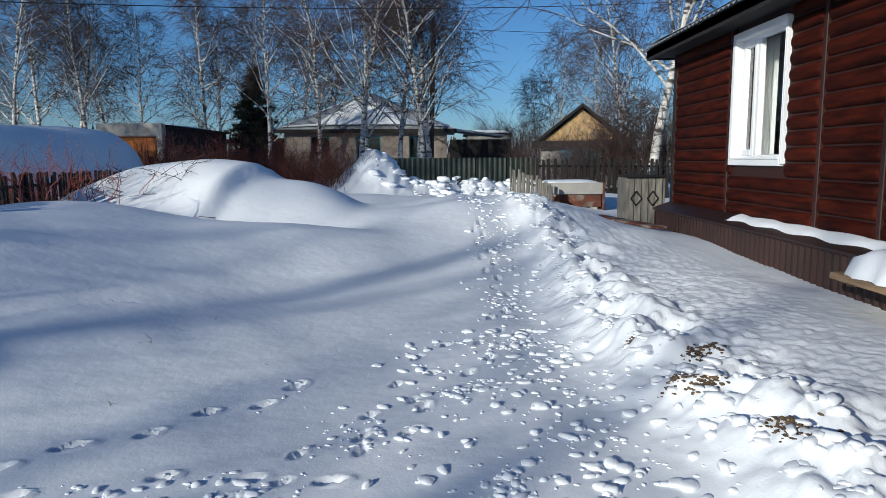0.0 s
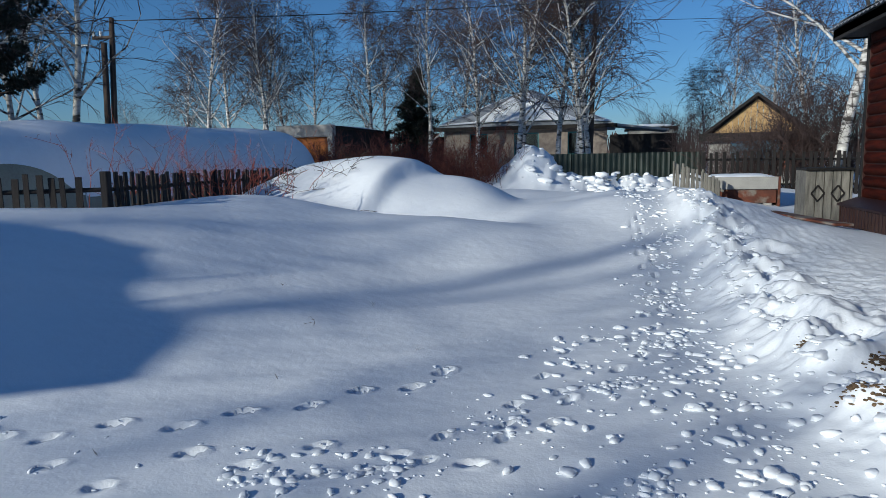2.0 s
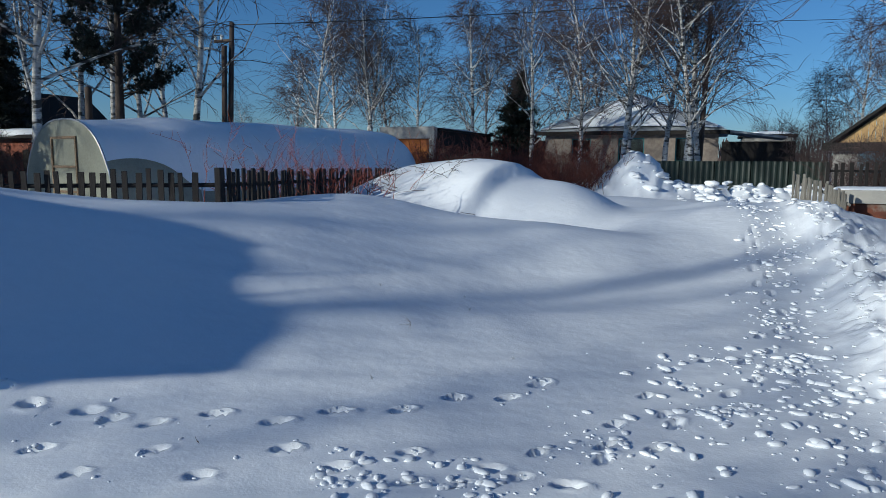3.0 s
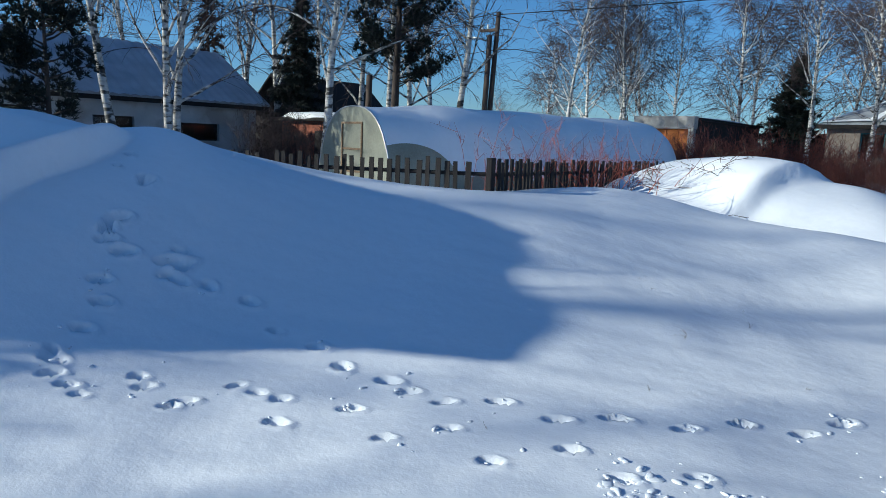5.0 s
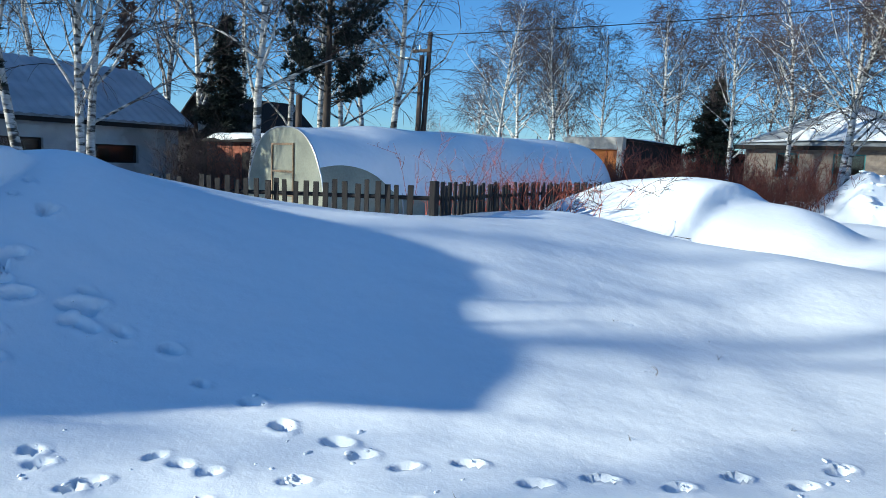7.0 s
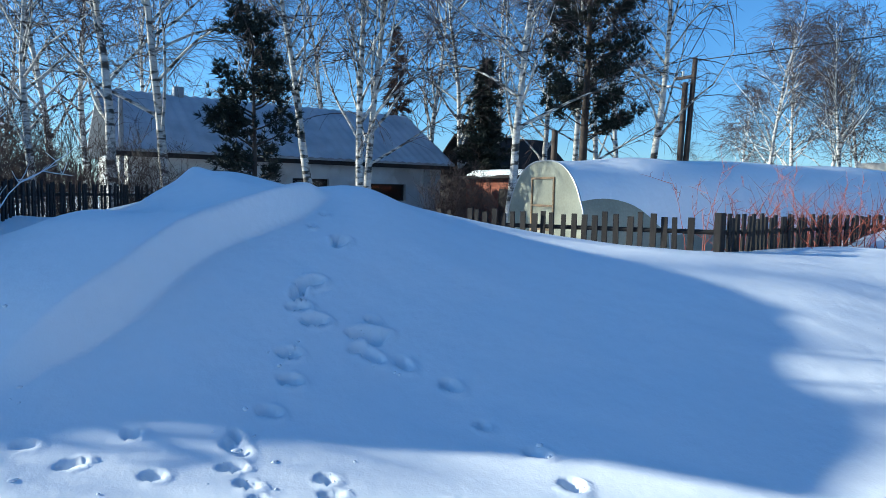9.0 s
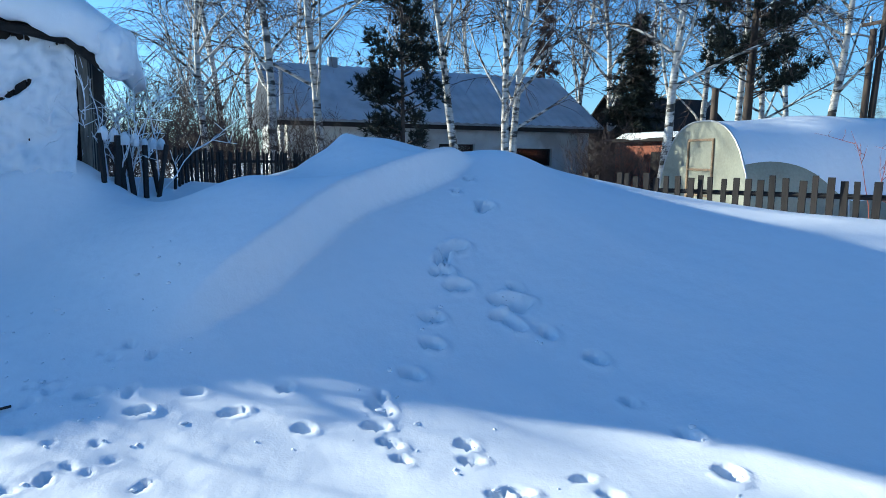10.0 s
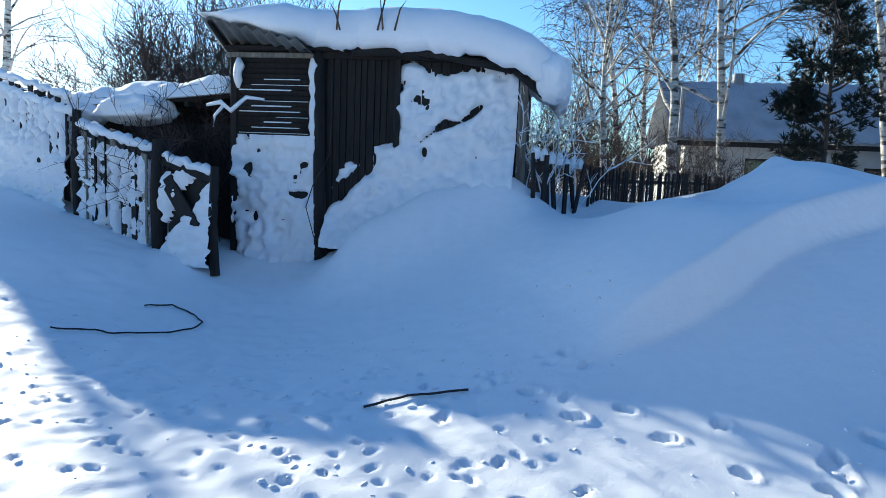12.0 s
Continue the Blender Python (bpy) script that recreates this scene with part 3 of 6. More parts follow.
    part("roof_snow", m, SNOW, roof, "thin snow on the roof", smooth=True)


brown_house()


def snow_strip(name, label, x0, x1, y0, y1, base, height, seed, parent=None, round_=0.25):
    """A lumpy cushion of snow on a flat or sloped support; base is a function of x, y."""
    nxs, nys = max(6, int((x1 - x0) / 0.05)), max(8, int((y1 - y0) / 0.05))
    nxs, nys = min(nxs, 60), min(nys, 90)
    xs, ys = np.linspace(0, 1, nxs), np.linspace(0, 1, nys)
    U, V = np.meshgrid(xs, ys)
    X, Y = x0 + (x1 - x0) * U, y0 + (y1 - y0) * V
    e = np.clip(np.minimum(np.minimum(U, 1 - U) * (x1 - x0), np.minimum(V, 1 - V) * (y1 - y0)) / round_, 0, 1)
    e = np.sqrt(1 - (1 - e) ** 2)
    H = height * e * (1 + 0.22 * vnoise(X * 3, Y * 3, seed) + 0.12 * vnoise(X * 9, Y * 9, seed + 1))
    X = X + (0.5 - U) * 2 * -0.02 * np.sin(V * 30 + seed)
    B = np.vectorize(base)(X, Y)
    m = Mesh()
    n = nxs * nys
    m.add(np.stack([X, Y, B + H], -1).reshape(-1, 3).tolist() + np.stack([X, Y, B + 0 * H], -1).reshape(-1, 3).tolist(),
          [(i * nxs + j, i * nxs + j + 1, (i + 1) * nxs + j + 1, (i + 1) * nxs + j) for i in range(nys - 1) for j in range(nxs - 1)]
          + [(n + i * nxs + j, n + (i + 1) * nxs + j, n + (i + 1) * nxs + j + 1, n + i * nxs + j + 1) for i in range(nys - 1) for j in range(nxs - 1)])
    if parent is not None:
        return part(name, m, SNOW, parent, label, smooth=True)
    return single(name, m, SNOW, label, "snow", smooth=True)


snow_strip("ledge_snow", "snow lying on the plinth flashing", WX - 0.16, WX + 0.01, 4.4, 7.9, lambda x, y: 0.725 + (x - WX + 0.26) * 0.36, 0.022, 3, round_=0.07)
ledge = thing("plank_ledge", "bare wooden plank shelf beside the house plinth", "shelf", at=(3.1, 4.7, 0.4))
part("plank", Mesh().box(2.86, 3.6, 0.585, 3.2, 4.97, 0.635), NEWWOOD, ledge, bevel=0.006)
for yy in (3.8, 4.9):
    part("bracket", Mesh().box(2.98, yy, 0.53, WX - 0.2, yy + 0.05, 0.585), NEWWOOD, ledge, bevel=0.004)
snow_strip("ledge_snow", "thick rounded snow heap on the plank shelf", 2.88, 3.2, 3.6, 4.9, lambda x, y: 0.633, 0.21, 8, round_=0.22)


# ---- greenhouse ----
GC, GA, GW, GL, GH = Vector((-10.9, 9.06, 0)), Vector((0.2, 0.98, 0)).normalized(), 1.5, 9.0, 2.12
GS = Vector((GA.y, -GA.x, 0))             # across, towards the yard


def arch(a, grow=0.0):
    """A point of the arched section, a from 0 (yard side foot) to pi."""
    c, s = math.cos(a), math.sin(a)
    return (GW + grow) * math.copysign(abs(c) ** 0.8, c), (GH + grow) * abs(s) ** 0.8


def greenhouse():
    g = thing("greenhouse", "arched polycarbonate greenhouse half covered with snow", "greenhouse", at=GC)
    angles = np.linspace(0, math.pi, 25)

    def shell(t0, t1, grow, n=8):
        m = Mesh()
        vs = []
        for t in np.linspace(t0, t1, n):
            for a in angles:
                u, z = arch(a, grow)
                vs.append(tuple(GC + GS * u + GA * t + Vector((0, 0, z + 0.04))))
        k = len(angles)
        return m.add(vs, [(i * k + j, i * k + j + 1, (i + 1) * k + j + 1, (i + 1) * k + j) for i in range(n - 1) for j in range(k - 1)])
    panels = np.linspace(0, GL, 6)
    for a, b in zip(panels[:-1], panels[1:]):
        part("cover_panel", shell(a + 0.004, b - 0.004, 0.0, 3), POLY, g, smooth=True)
    for t in panels:
        m = Mesh()
        pts = []
        for a in angles:
            u, z = arch(a, 0.012)
            pts.append(GC + GS * u + GA * t + Vector((0, 0, z + 0.04)))
        m.tube(pts, [0.017] * len(pts), 6)
        part("hoop", m, STEEL, g, smooth=True)
    for t, nm in ((0.0, "end_wall"), (GL, "end_wall")):
        m = Mesh()
        vs = [tuple(GC + GS * arch(a)[0] + GA * t + Vector((0, 0, arch(a)[1] + 0.04))) for a in angles]
        m.add(vs, [tuple(range(len(vs)))])
        wall = part(nm, m, POLY, g, "yellowish translucent end sheet")
        if t == 0:
            for u0, u1, z0, z1, name in ((-0.42, -0.38, 0.1, 1.86, "door_stile"), (0.38, 0.42, 0.1, 1.86, "door_stile"), (-0.38, 0.38, 1.82, 1.86, "door_rail"), (-0.38, 0.38, 1.3, 1.34, "door_rail"), (-0.38, 0.38, 0.85, 0.89, "door_rail")):
                mm = Mesh()
                q = [GC + GS * u + GA * w + Vector((0, 0, z)) for u in (u0, u1) for w in (-0.03, -0.005) for z in (z0, z1)]
                mm.add([tuple(v) for v in q], [(0, 1, 3, 2), (4, 6, 7, 5), (0, 4, 5, 1), (2, 3, 7, 6), (0, 2, 6, 4), (1, 5, 7, 3)])
                part(name, mm, NEWWOOD, wall)
    # snow on the roof, thicker towards the far end
    m, n, k = Mesh(), 60, 22
    vs = []
    for i, t in enumerate(np.linspace(0.02, GL + 0.1, n)):
        lo = 0.62 - 0.32 * float(sig((t - 1.5) * 6)) + 0.04 * math.sin(t * 3)
        for j, a in enumerate(np.linspace(lo, 2.75, k)):
            e = min(j, k - 1 - j) / 4
            th = (0.02 + 0.11 * float(sig((t - 1.4) * 4)) + 0.02 * math.sin(t * 2.1 + a * 3)) * math.sqrt(min(e, 1)) * min(1, (t + 0.05) * 3, (GL + 0.12 - t) * 2.5 + 0.1)
            u, z = arch(a, 0.008 + th)
            vs.append(tuple(GC + GS * u + GA * t + Vector((0, 0, z + 0.04))))
    m.add(vs, [(i * k + j, i * k + j + 1, (i + 1) * k + j + 1, (i + 1) * k + j) for i in range(n - 1) for j in range(k - 1)])
    part("roof_snow", m, SNOW, g, "smooth snow on the arched cover", smooth=True)


greenhouse()


# ---- fences ----
def picket_fence(name, label, points, step, top, width, material, group, rails=True, bury=0.5, lean=0.03, seed=1, snow=False):
    """Pickets along a line of points; top is the height of the picket tips above z = 0 at each point."""
    rnd = random.Random(seed)
    f = thing(name, label, "fence", group, at=(*points[0], ground_at(*points[0])))
    me = bevelled(Mesh().box(-0.5, -0.011, 0, 0.5, 0.011, 1).data("picket", material), 0.004)
    run = 0.0
    for (a, b, ta, tb) in zip(points[:-1], points[1:], top[:-1], top[1:]):
        length = math.hypot(b[0] - a[0], b[1] - a[1])
        turn = math.degrees(math.atan2(b[1] - a[1], b[0] - a[0]))
        while run < length:
            s = run / length
            x, y = a[0] + (b[0] - a[0]) * s, a[1] + (b[1] - a[1]) * s
            z1 = ta + (tb - ta) * s + rnd.uniform(-0.035, 0.03)
            z0 = min(ground_at(x, y), z1 - 0.1) - bury
            if rnd.random() > 0.04:
                shared("picket", me, f, pose(x, y, z0, rnd.uniform(-1, 1) * lean * 57, rnd.uniform(-1, 1) * lean * 57, turn) @ Matrix.Diagonal((width * rnd.uniform(0.85, 1.15), 1, z1 - z0, 1)))
                if snow:
                    shared("picket_snow", SNOWTIP, f, pose(x, y, z1 - 0.01, 0, 0, rnd.uniform(0, 90)) @ Matrix.Diagonal((width * 0.7, 0.06, 0.10, 1)))
            run += step * rnd.uniform(0.88, 1.12)
        run -= length
        if rails:
            for k in (0.18, 0.75):
                m = Mesh()
                d = Vector((b[0] - a[0], b[1] - a[1], 0)).normalized()
                off = Vector((-d.y, d.x, 0)) * 0.035
                m.tube([Vector((*a, ta - k)) + off, Vector((*b, tb - k)) + off], [0.026, 0.026], 4)
                part("rail", m, material, f)
    return f


SNOWTIP = Mesh().tube([(0, 0, -0.6), (0, 0, 0.1), (0.1, 0, 0.55), (0.05, 0, 0.8)], [0.7, 0.9, 0.6, 0.1], 7).data("picket_snow", SNOW, True)
picket_fence("picket_fence", "old dark wooden picket fence half buried in snow", [(-12.5, 4.5), (-8.8, 5.2), (-5.55, 6.7)], 0.132, [1.25, 1.3, 1.33], 0.062, PICKET, "garden fences", seed=3)
picket_fence("picket_fence", "old dark wooden picket fence beside red canes", [(-5.5, 6.75), (-6.1, 10.0), (-6.5, 14.0)], 0.12, [1.33, 1.3, 1.3], 0.07, PICKET, "garden fences", seed=4)
post = thing("fence_post", "square wooden fence corner post in snow", "post", at=(-5.5, 6.68, 0.8))
part("post", Mesh().box(-5.55, 6.64, 0.3, -5.46, 6.73, 1.36), PICKET, post, bevel=0.008)
picket_fence("picket_fence", "sunlit wooden picket fence standing in drifts", [(-10.3, 0.35), (-12.6, 1.1), (-15.0, 2.5), (-17.9, 4.6)], 0.15, [1.58, 1.56, 1.55, 1.5], 0.055, PICKET, "garden fences", bury=0.3, seed=5)
picket_fence("picket_fence", "snow-plastered picket fence beside the old shed", [(-8.95, -0.30), (-10.15, 0.27)], 0.2, [1.68, 1.58], 0.08, PICKET, "garden fences", rails=False, bury=0.3, lean=0.15, seed=6, snow=True)
picket_fence("picket_fence", "dark picket fence behind the old cart body", [(2.3, 16.6), (5.6, 17.0)], 0.15, [1.48, 1.45], 0.07, BLACKWOOD, "garden fences", seed=7)
picket_fence("wattle_fence", "leaning fence panel of weathered grey slats", [(1.42, 14.6), (1.75, 13.2), (2.0, 12.4)], 0.075, [1.28, 1.14, 0.98], 0.05, GREYWOOD, "garden fences", lean=0.06, seed=8, bury=0.15)

gf = thing("metal_fence", "dark green profiled sheet fence behind the snow heap", "fence", at=(0.5, 27, 0.7))
for i in range(5):
    x0 = -2.4 + i * 1.22
    m = Mesh()
    xs = np.arange(0, 1.27, 0.05)
    m.add([(x0 + x, 27 + (0.02 if (k // 2) % 2 else 0), z) for k, x in enumerate(xs) for z in (0.3, 1.52)], [(2 * k, 2 * k + 1, 2 * k + 3, 2 * k + 2) for k in range(len(xs) - 1)])
    part("sheet", m, GREENSHEET, gf)
    part("post", Mesh().box(x0 - 0.03, 27.03, 0.3, x0 + 0.03, 27.09, 1.5), GREENSHEET, gf)


# ---- old shed, porch and gate ----
SX = -9.3


def boards(parent, x, y0, y1, z0, z1, width, material, seed, label=""):
    rnd = random.Random(seed)
    y = y0
    while y < y1 - 0.02:
        w = min(width * rnd.uniform(0.8, 1.2), y1 - y)
        o = rnd.uniform(-0.012, 0.012)
        part("board", Mesh().box(x - 0.02 + o, y, z0 + rnd.uniform(-0.03, 0.0), x + 0.012 + o, y + w - 0.012, z1), material, parent, label, bevel=0.003)
        y += w


def shed():
    s = thing("shed", "old plank shed plastered with wind-blown snow", "shed", at=(SX, -1.8, 0.3))
    w = part("wall", Mesh().box(SX - 0.10, -2.95, 0.1, SX - 0.04, -0.5, 2.72).box(SX - 2.6, -0.56, 0.1, SX - 0.10, -0.5, 2.6).box(SX - 2.6, -4.05, 0.1, SX - 2.5, -0.56, 2.6)
             .box(SX - 2.5, -4.10, 0.1, SX - 0.10, -4.05, 2.7), DARKSHED, s)
    boards(w, SX - 0.02, -2.84, -1.98, 1.0, 2.78, 0.09, BLACKWOOD, 11)
    boards(w, SX - 0.02, -1.9, -0.58, 0.8, 2.70, 0.12, BLACKWOOD, 12)
    part("door_jamb", Mesh().box(SX - 0.01, -2.0, 1.5, SX + 0.05, -1.93, 2.72), BLACKWOOD, s, bevel=0.006)
    m = Mesh().tube([(SX + 0.04, -2.86, 0.1), (SX + 0.04, -2.90, 1.3), (SX + 0.02, -2.94, 2.86)], [0.085, 0.075, 0.07], 10)
    part("corner_post", m, BLACKWOOD, s, "round dark corner post", smooth=True)
    part("corner_board", Mesh().box(SX - 0.04, -0.54, 0.9, SX + 0.01, -0.44, 2.52), GREYWOOD, s, bevel=0.005)
    for ya, yb, za, zb in ((-2.5, -1.6, 2.78, 2.76), (-1.9, -1.05, 2.80, 2.70), (-1.3, -0.62, 2.72, 2.60), (-0.62, -0.2, 2.62, 2.28)):
        part("eaves_log", Mesh().tube([(SX + 0.10, ya, za), (SX + 0.13, (ya + yb) / 2, (za + zb) / 2 + 0.02), (SX + 0.10, yb, zb)], [0.035, 0.05, 0.035], 8), BLACKWOOD, s, smooth=True)
    for k in range(5):
        part("side_board", Mesh().box(SX - 0.16 - 0.13 * k, -0.50, 0.9, SX - 0.05 - 0.13 * k, -0.46, 2.55 - 0.02 * (k % 2)), BLACKWOOD if k % 2 else GREYWOOD, s, bevel=0.004)
    part("eaves_beam", Mesh().box(SX - 0.08, -3.0, 2.72, SX + 0.05, -0.55, 2.80), BLACKWOOD, s, bevel=0.01)
    # porch bay: slatted louvre over a snow-crusted panel, upturned corrugated roof
    part("porch_back", Mesh().box(SX - 0.14, -4.03, 1.7, SX - 0.10, -2.95, 2.75), DARKSHED, s)
    for i in range(15):
        z = 1.80 + i * 0.064
        slat = part("slat", Mesh().box(-0.006, -3.98 - 0.01 * (i % 3), -0.030, 0.006, -3.02, 0.030, pose(SX, 0, z, 0, 25, 0)), BLACKWOOD, s)
        if i < 11 and i != 7:
            part("slat_snow", Mesh().box(SX - 0.008, -3.95 + 0.16 * ((i * 5) % 4), z + 0.020, SX + 0.022, -3.06 - 0.11 * (i % 3), z + 0.028 + 0.004 * (i % 3)), FROST, slat, bevel=0.003)
    part("side_jamb", Mesh().box(SX - 0.05, -4.06, 0.2, SX + 0.03, -3.98, 2.76), BLACKWOOD, s, bevel=0.006)
    part("lintel", Mesh().box(SX - 0.02, -4.1, 2.72, SX + 0.05, -2.95, 2.78), GREYWOOD, s, bevel=0.006)
    rnd = random.Random(12)
    for y0, n, zlow in ((-2.99, 14, 1.55), (-3.94, 5, 2.35)):
        pts = [(SX + 0.05 + rnd.uniform(-0.01, 0.02), y0 + rnd.uniform(-0.02, 0.02), zlow + 0.09 * k) for k in range(n)]
        part("post_snow", Mesh().tube(pts, [0.015] + [rnd.uniform(0.035, 0.08) for _ in range(n - 2)] + [0.02], 8), FROST, s, "snow plastered along the post", smooth=True)
    part("hanging_wire", Mesh().tube([(SX + 0.12, -2.75, 2.6), (SX + 0.12, -2.73, 2.1), (SX + 0.13, -2.74, 1.6), (SX + 0.14, -2.95, 1.2), (SX + 0.16, -3.02, 0.95), (SX + 0.2, -2.9, 0.6), (SX + 0.3, -2.68, 0.42)], [0.006] * 7, 5), WIREMAT, s, smooth=True)
    part("panel", Mesh().box(SX - 0.05, -4.03, 0.0, SX - 0.01, -2.92, 1.76), DARKSHED, s)
    # the sheet's front edge stands up and falls towards the post
    m = Mesh()
    n = 44
    vv = []
    for i in range(n):
        u = i / (n - 1)
        wv = 0.026 * math.cos(i * math.pi / 2.5)
        fy, fz, by, bz = -4.25 + 1.27 * u, 3.12 - 0.28 * u + wv, -4.30 + 1.33 * u, 2.80 - 0.08 * u + wv
        vv += [(SX + 0.45, fy, fz), (SX - 0.4, by, bz), (SX - 0.4, by, bz - 0.012), (SX + 0.45, fy, fz - 0.012)]
    m.add(vv, [(4 * i + a, 4 * i + b, 4 * i + 4 + b, 4 * i + 4 + a) for i in range(n - 1) for a, b in ((0, 1), (1, 2), (2, 3), (3, 0))])
    part("porch_roof", m, DARKSLATE, s, "grey corrugated sheet porch roof", smooth=True)
    part("porch_rafter", Mesh().tube([(SX - 0.3, -4.2, 2.80), (SX + 0.42, -4.12, 3.05)], [0.035, 0.03], 6), BLACKWOOD, s)
    part("roof", Mesh().box(SX - 2.6, -4.1, 2.80, SX + 0.12, -0.4, 2.85), BLACKWOOD, s, "dark board roof", bevel=0.01)
    part("frosted_branch", Mesh().tube([(SX + 0.3, -4.22, 2.12), (SX + 0.3, -4.05, 2.16), (SX + 0.3, -3.92, 2.06), (SX + 0.3, -3.72, 2.22), (SX + 0.3, -3.5, 2.2)], [0.02, 0.03, 0.03, 0.026, 0.015], 7)
         .tube([(SX + 0.3, -4.0, 2.13), (SX + 0.3, -4.12, 2.0), (SX + 0.3, -4.14, 1.86)], [0.022, 0.018, 0.01], 6), FROST, s, "branch thick with hoarfrost", smooth=True)
    return s


shed()


def roof_slab():
    """One drift of snow over porch and shed roof, thickest in the middle, drooping past the far corner."""
    ys = np.linspace(-4.27, 0.04, 90)
    key = (-4.27, -3.9, -3.34, -2.9, -1.89, -1.03, -0.44, -0.10, 0.04)
    top = np.interp(ys, key, (3.16, 3.28, 3.34, 3.34, 3.37, 3.28, 3.07, 2.82, 2.50))
    low = np.interp(ys, key, (3.14, 3.06, 2.94, 2.84, 2.80, 2.74, 2.55, 2.30, 2.38))
    front = np.interp(ys, key, (0.40, 0.47, 0.45, 0.22, 0.27, 0.33, 0.36, 0.26, 0.05))
    m, vs = Mesh(), []
    prof = [(-2.5, 0.0), (-1.2, 0.0), (-0.30, 0.02), (-0.12, 0.0), (-0.03, 0.10), (0.0, 0.30), (-0.03, 0.52), (-0.10, 0.72), (-0.22, 0.88), (-0.42, 0.97), (-0.8, 1.0), (-1.5, 1.0), (-2.3, 0.92), (-2.5, 0.6)]
    for i, y in enumerate(ys):
        for j, (px, q) in enumerate(prof):
            lump = 0.035 * noise.noise(Vector((px * 2.0, y * 2.2, q * 2))) + 0.02 * noise.noise(Vector((px * 5, y * 5.5, q * 4 + 9)))
            ragged = (0.05 * noise.noise(Vector((y * 6, 3.3, 0))) + 0.03 * noise.noise(Vector((y * 15, 7.1, 0)))) * (1 if q < 0.2 else 0)
            x = SX + front[i] + px + (lump if px > -1.5 else 0) * 1.3
            vs.append((x, y + 0.02 * lump, low[i] + (top[i] - low[i]) * q + lump * (0.4 + 0.6 * q) + ragged * min(1, (top[i] - low[i]) * 3)))
    k = len(prof)
    m.add(vs, [(i * k + j, i * k + (j + 1) % k, (i + 1) * k + (j + 1) % k, (i + 1) * k + j) for i in range(len(ys) - 1) for j in range(k)] + [tuple(range(k)), tuple((len(ys) - 1) * k + j for j in range(k))[::-1]])
    single("roof_snow", m, SNOW, "thick overhanging snow drift on the shed roof", "snow", smooth=True)


roof_slab()


def snow_blob(name, label, cx, cy, cz, rx, ry, rz, seed, rough=0.10, power=0.75, group="", res=28, low=-0.35):
    """A rounded overhanging cushion of snow."""
    m = Mesh()
    vs, n, k = [], res * 2, res
    for j in range(k + 1):
        v = math.pi * j / k
        for i in range(n):
            u = 2 * math.pi * i / n
            dx, dy, dz = math.sin(v) * math.cos(u), math.sin(v) * math.sin(u), math.cos(v)
            w = noise.fractal(Vector((dx * 1.7 + seed, dy * 1.7, dz * 1.7)), 0.8, 2.2, 4) * rough + 1
            f = lambda q: math.copysign(abs(q) ** power, q)
            z = dz if dz > 0 else dz * -low
            vs.append((cx + rx * f(dx) * w, cy + ry * f(dy) * w, cz + rz * f(z) * w))
    m.add(vs, [(j * n + i, j * n + (i + 1) % n, (j + 1) * n + (i + 1) % n, (j + 1) * n + i) for j in range(k) for i in range(n)])
    return single(name, m, SNOW, label, "snow", group, smooth=True)


snow_blob("roof_snow", "drooping lobe of snow at the shed roof corner", SX + 0.05, -0.16, 2.52, 0.34, 0.20, 0.26, 3.3, 0.16, 0.9, low=-1.0)


def crust(name, label, y0, y1, z0, z1, x, depth, seed, cut):
    """Wind-blown snow stuck on the shed front: a lumpy sheet, cut back where the boards show."""
    n, k = int((y1 - y0) / 0.028), int((z1 - z0) / 0.028)
    ys, zs = np.linspace(y0, y1, n), np.linspace(z0, z1, k)
    Y, Z = np.meshgrid(ys, zs)
    T = depth * (0.75 + 0.35 * vnoise(Y * 2.2, Z * 2.2, seed) + 0.18 * vnoise(Y * 7, Z * 7, seed + 1) + 0.1 * vnoise(Y * 15, Z * 15, seed + 2)) + cut(Y, Z) + 0.05 * vnoise(Y * 5, Z * 5, seed + 3) + 0.045 * vnoise(Y * 13, Z * 13, seed + 4) + 0.03 * vnoise(Y * 27, Z * 27, seed + 5)
    V = np.stack([x + np.maximum(T, -0.15), Y, Z], -1).reshape(-1, 3)
    m = Mesh()
    m.add(V.tolist(), [(i * n + j, i * n + j + 1, (i + 1) * n + j + 1, (i + 1) * n + j) for i in range(k - 1) for j in range(n - 1)
                       if max(T[i, j], T[i + 1, j], T[i, j + 1], T[i + 1, j + 1]) > -0.03])
    return single(name, m, FROST, label, "snow", smooth=True)


crust("wall_snow", "wind-packed snow plastered over the shed front", -2.80, -0.55, 0.5, 2.76, SX, 0.07, 21,
      lambda Y, Z: 0.8 * np.maximum(0, (Y + 2.4) * 0.40 + 1.05 - Z) - 0.24 * sig((Z - 1.34 - 0.72 * (Y + 2.75) - 0.06 * np.sin(Y * 14)) * 16) * sig((-1.98 - Y + 0.03 * np.sin(Z * 11)) * 30)
      - 0.22 * np.exp(-((Z - 1.02 - 0.9 * (Y + 2.8)) / 0.10) ** 2) * sig((-2.28 - Y) * 14)
      - 0.22 * np.exp(-((Z - 2.02 - 0.52 * (Y + 1.27) - 0.03 * np.sin(Y * 12)) / (0.035 + 0.02 * np.sin(Y * 17))) ** 2) * sig((Y + 1.62) * 16) * sig((-0.95 - Y) * 16)
      - 0.20 * np.exp(-((Y + 1.62) / 0.03) ** 2 - ((Z - 1.66) / 0.06) ** 2)
      - 0.20 * sig((Z - 2.64 + 0.05 * np.sin(Y * 8)) * 30) * sig((-0.9 - Y) * 10) * sig((Y + 1.95) * 10))
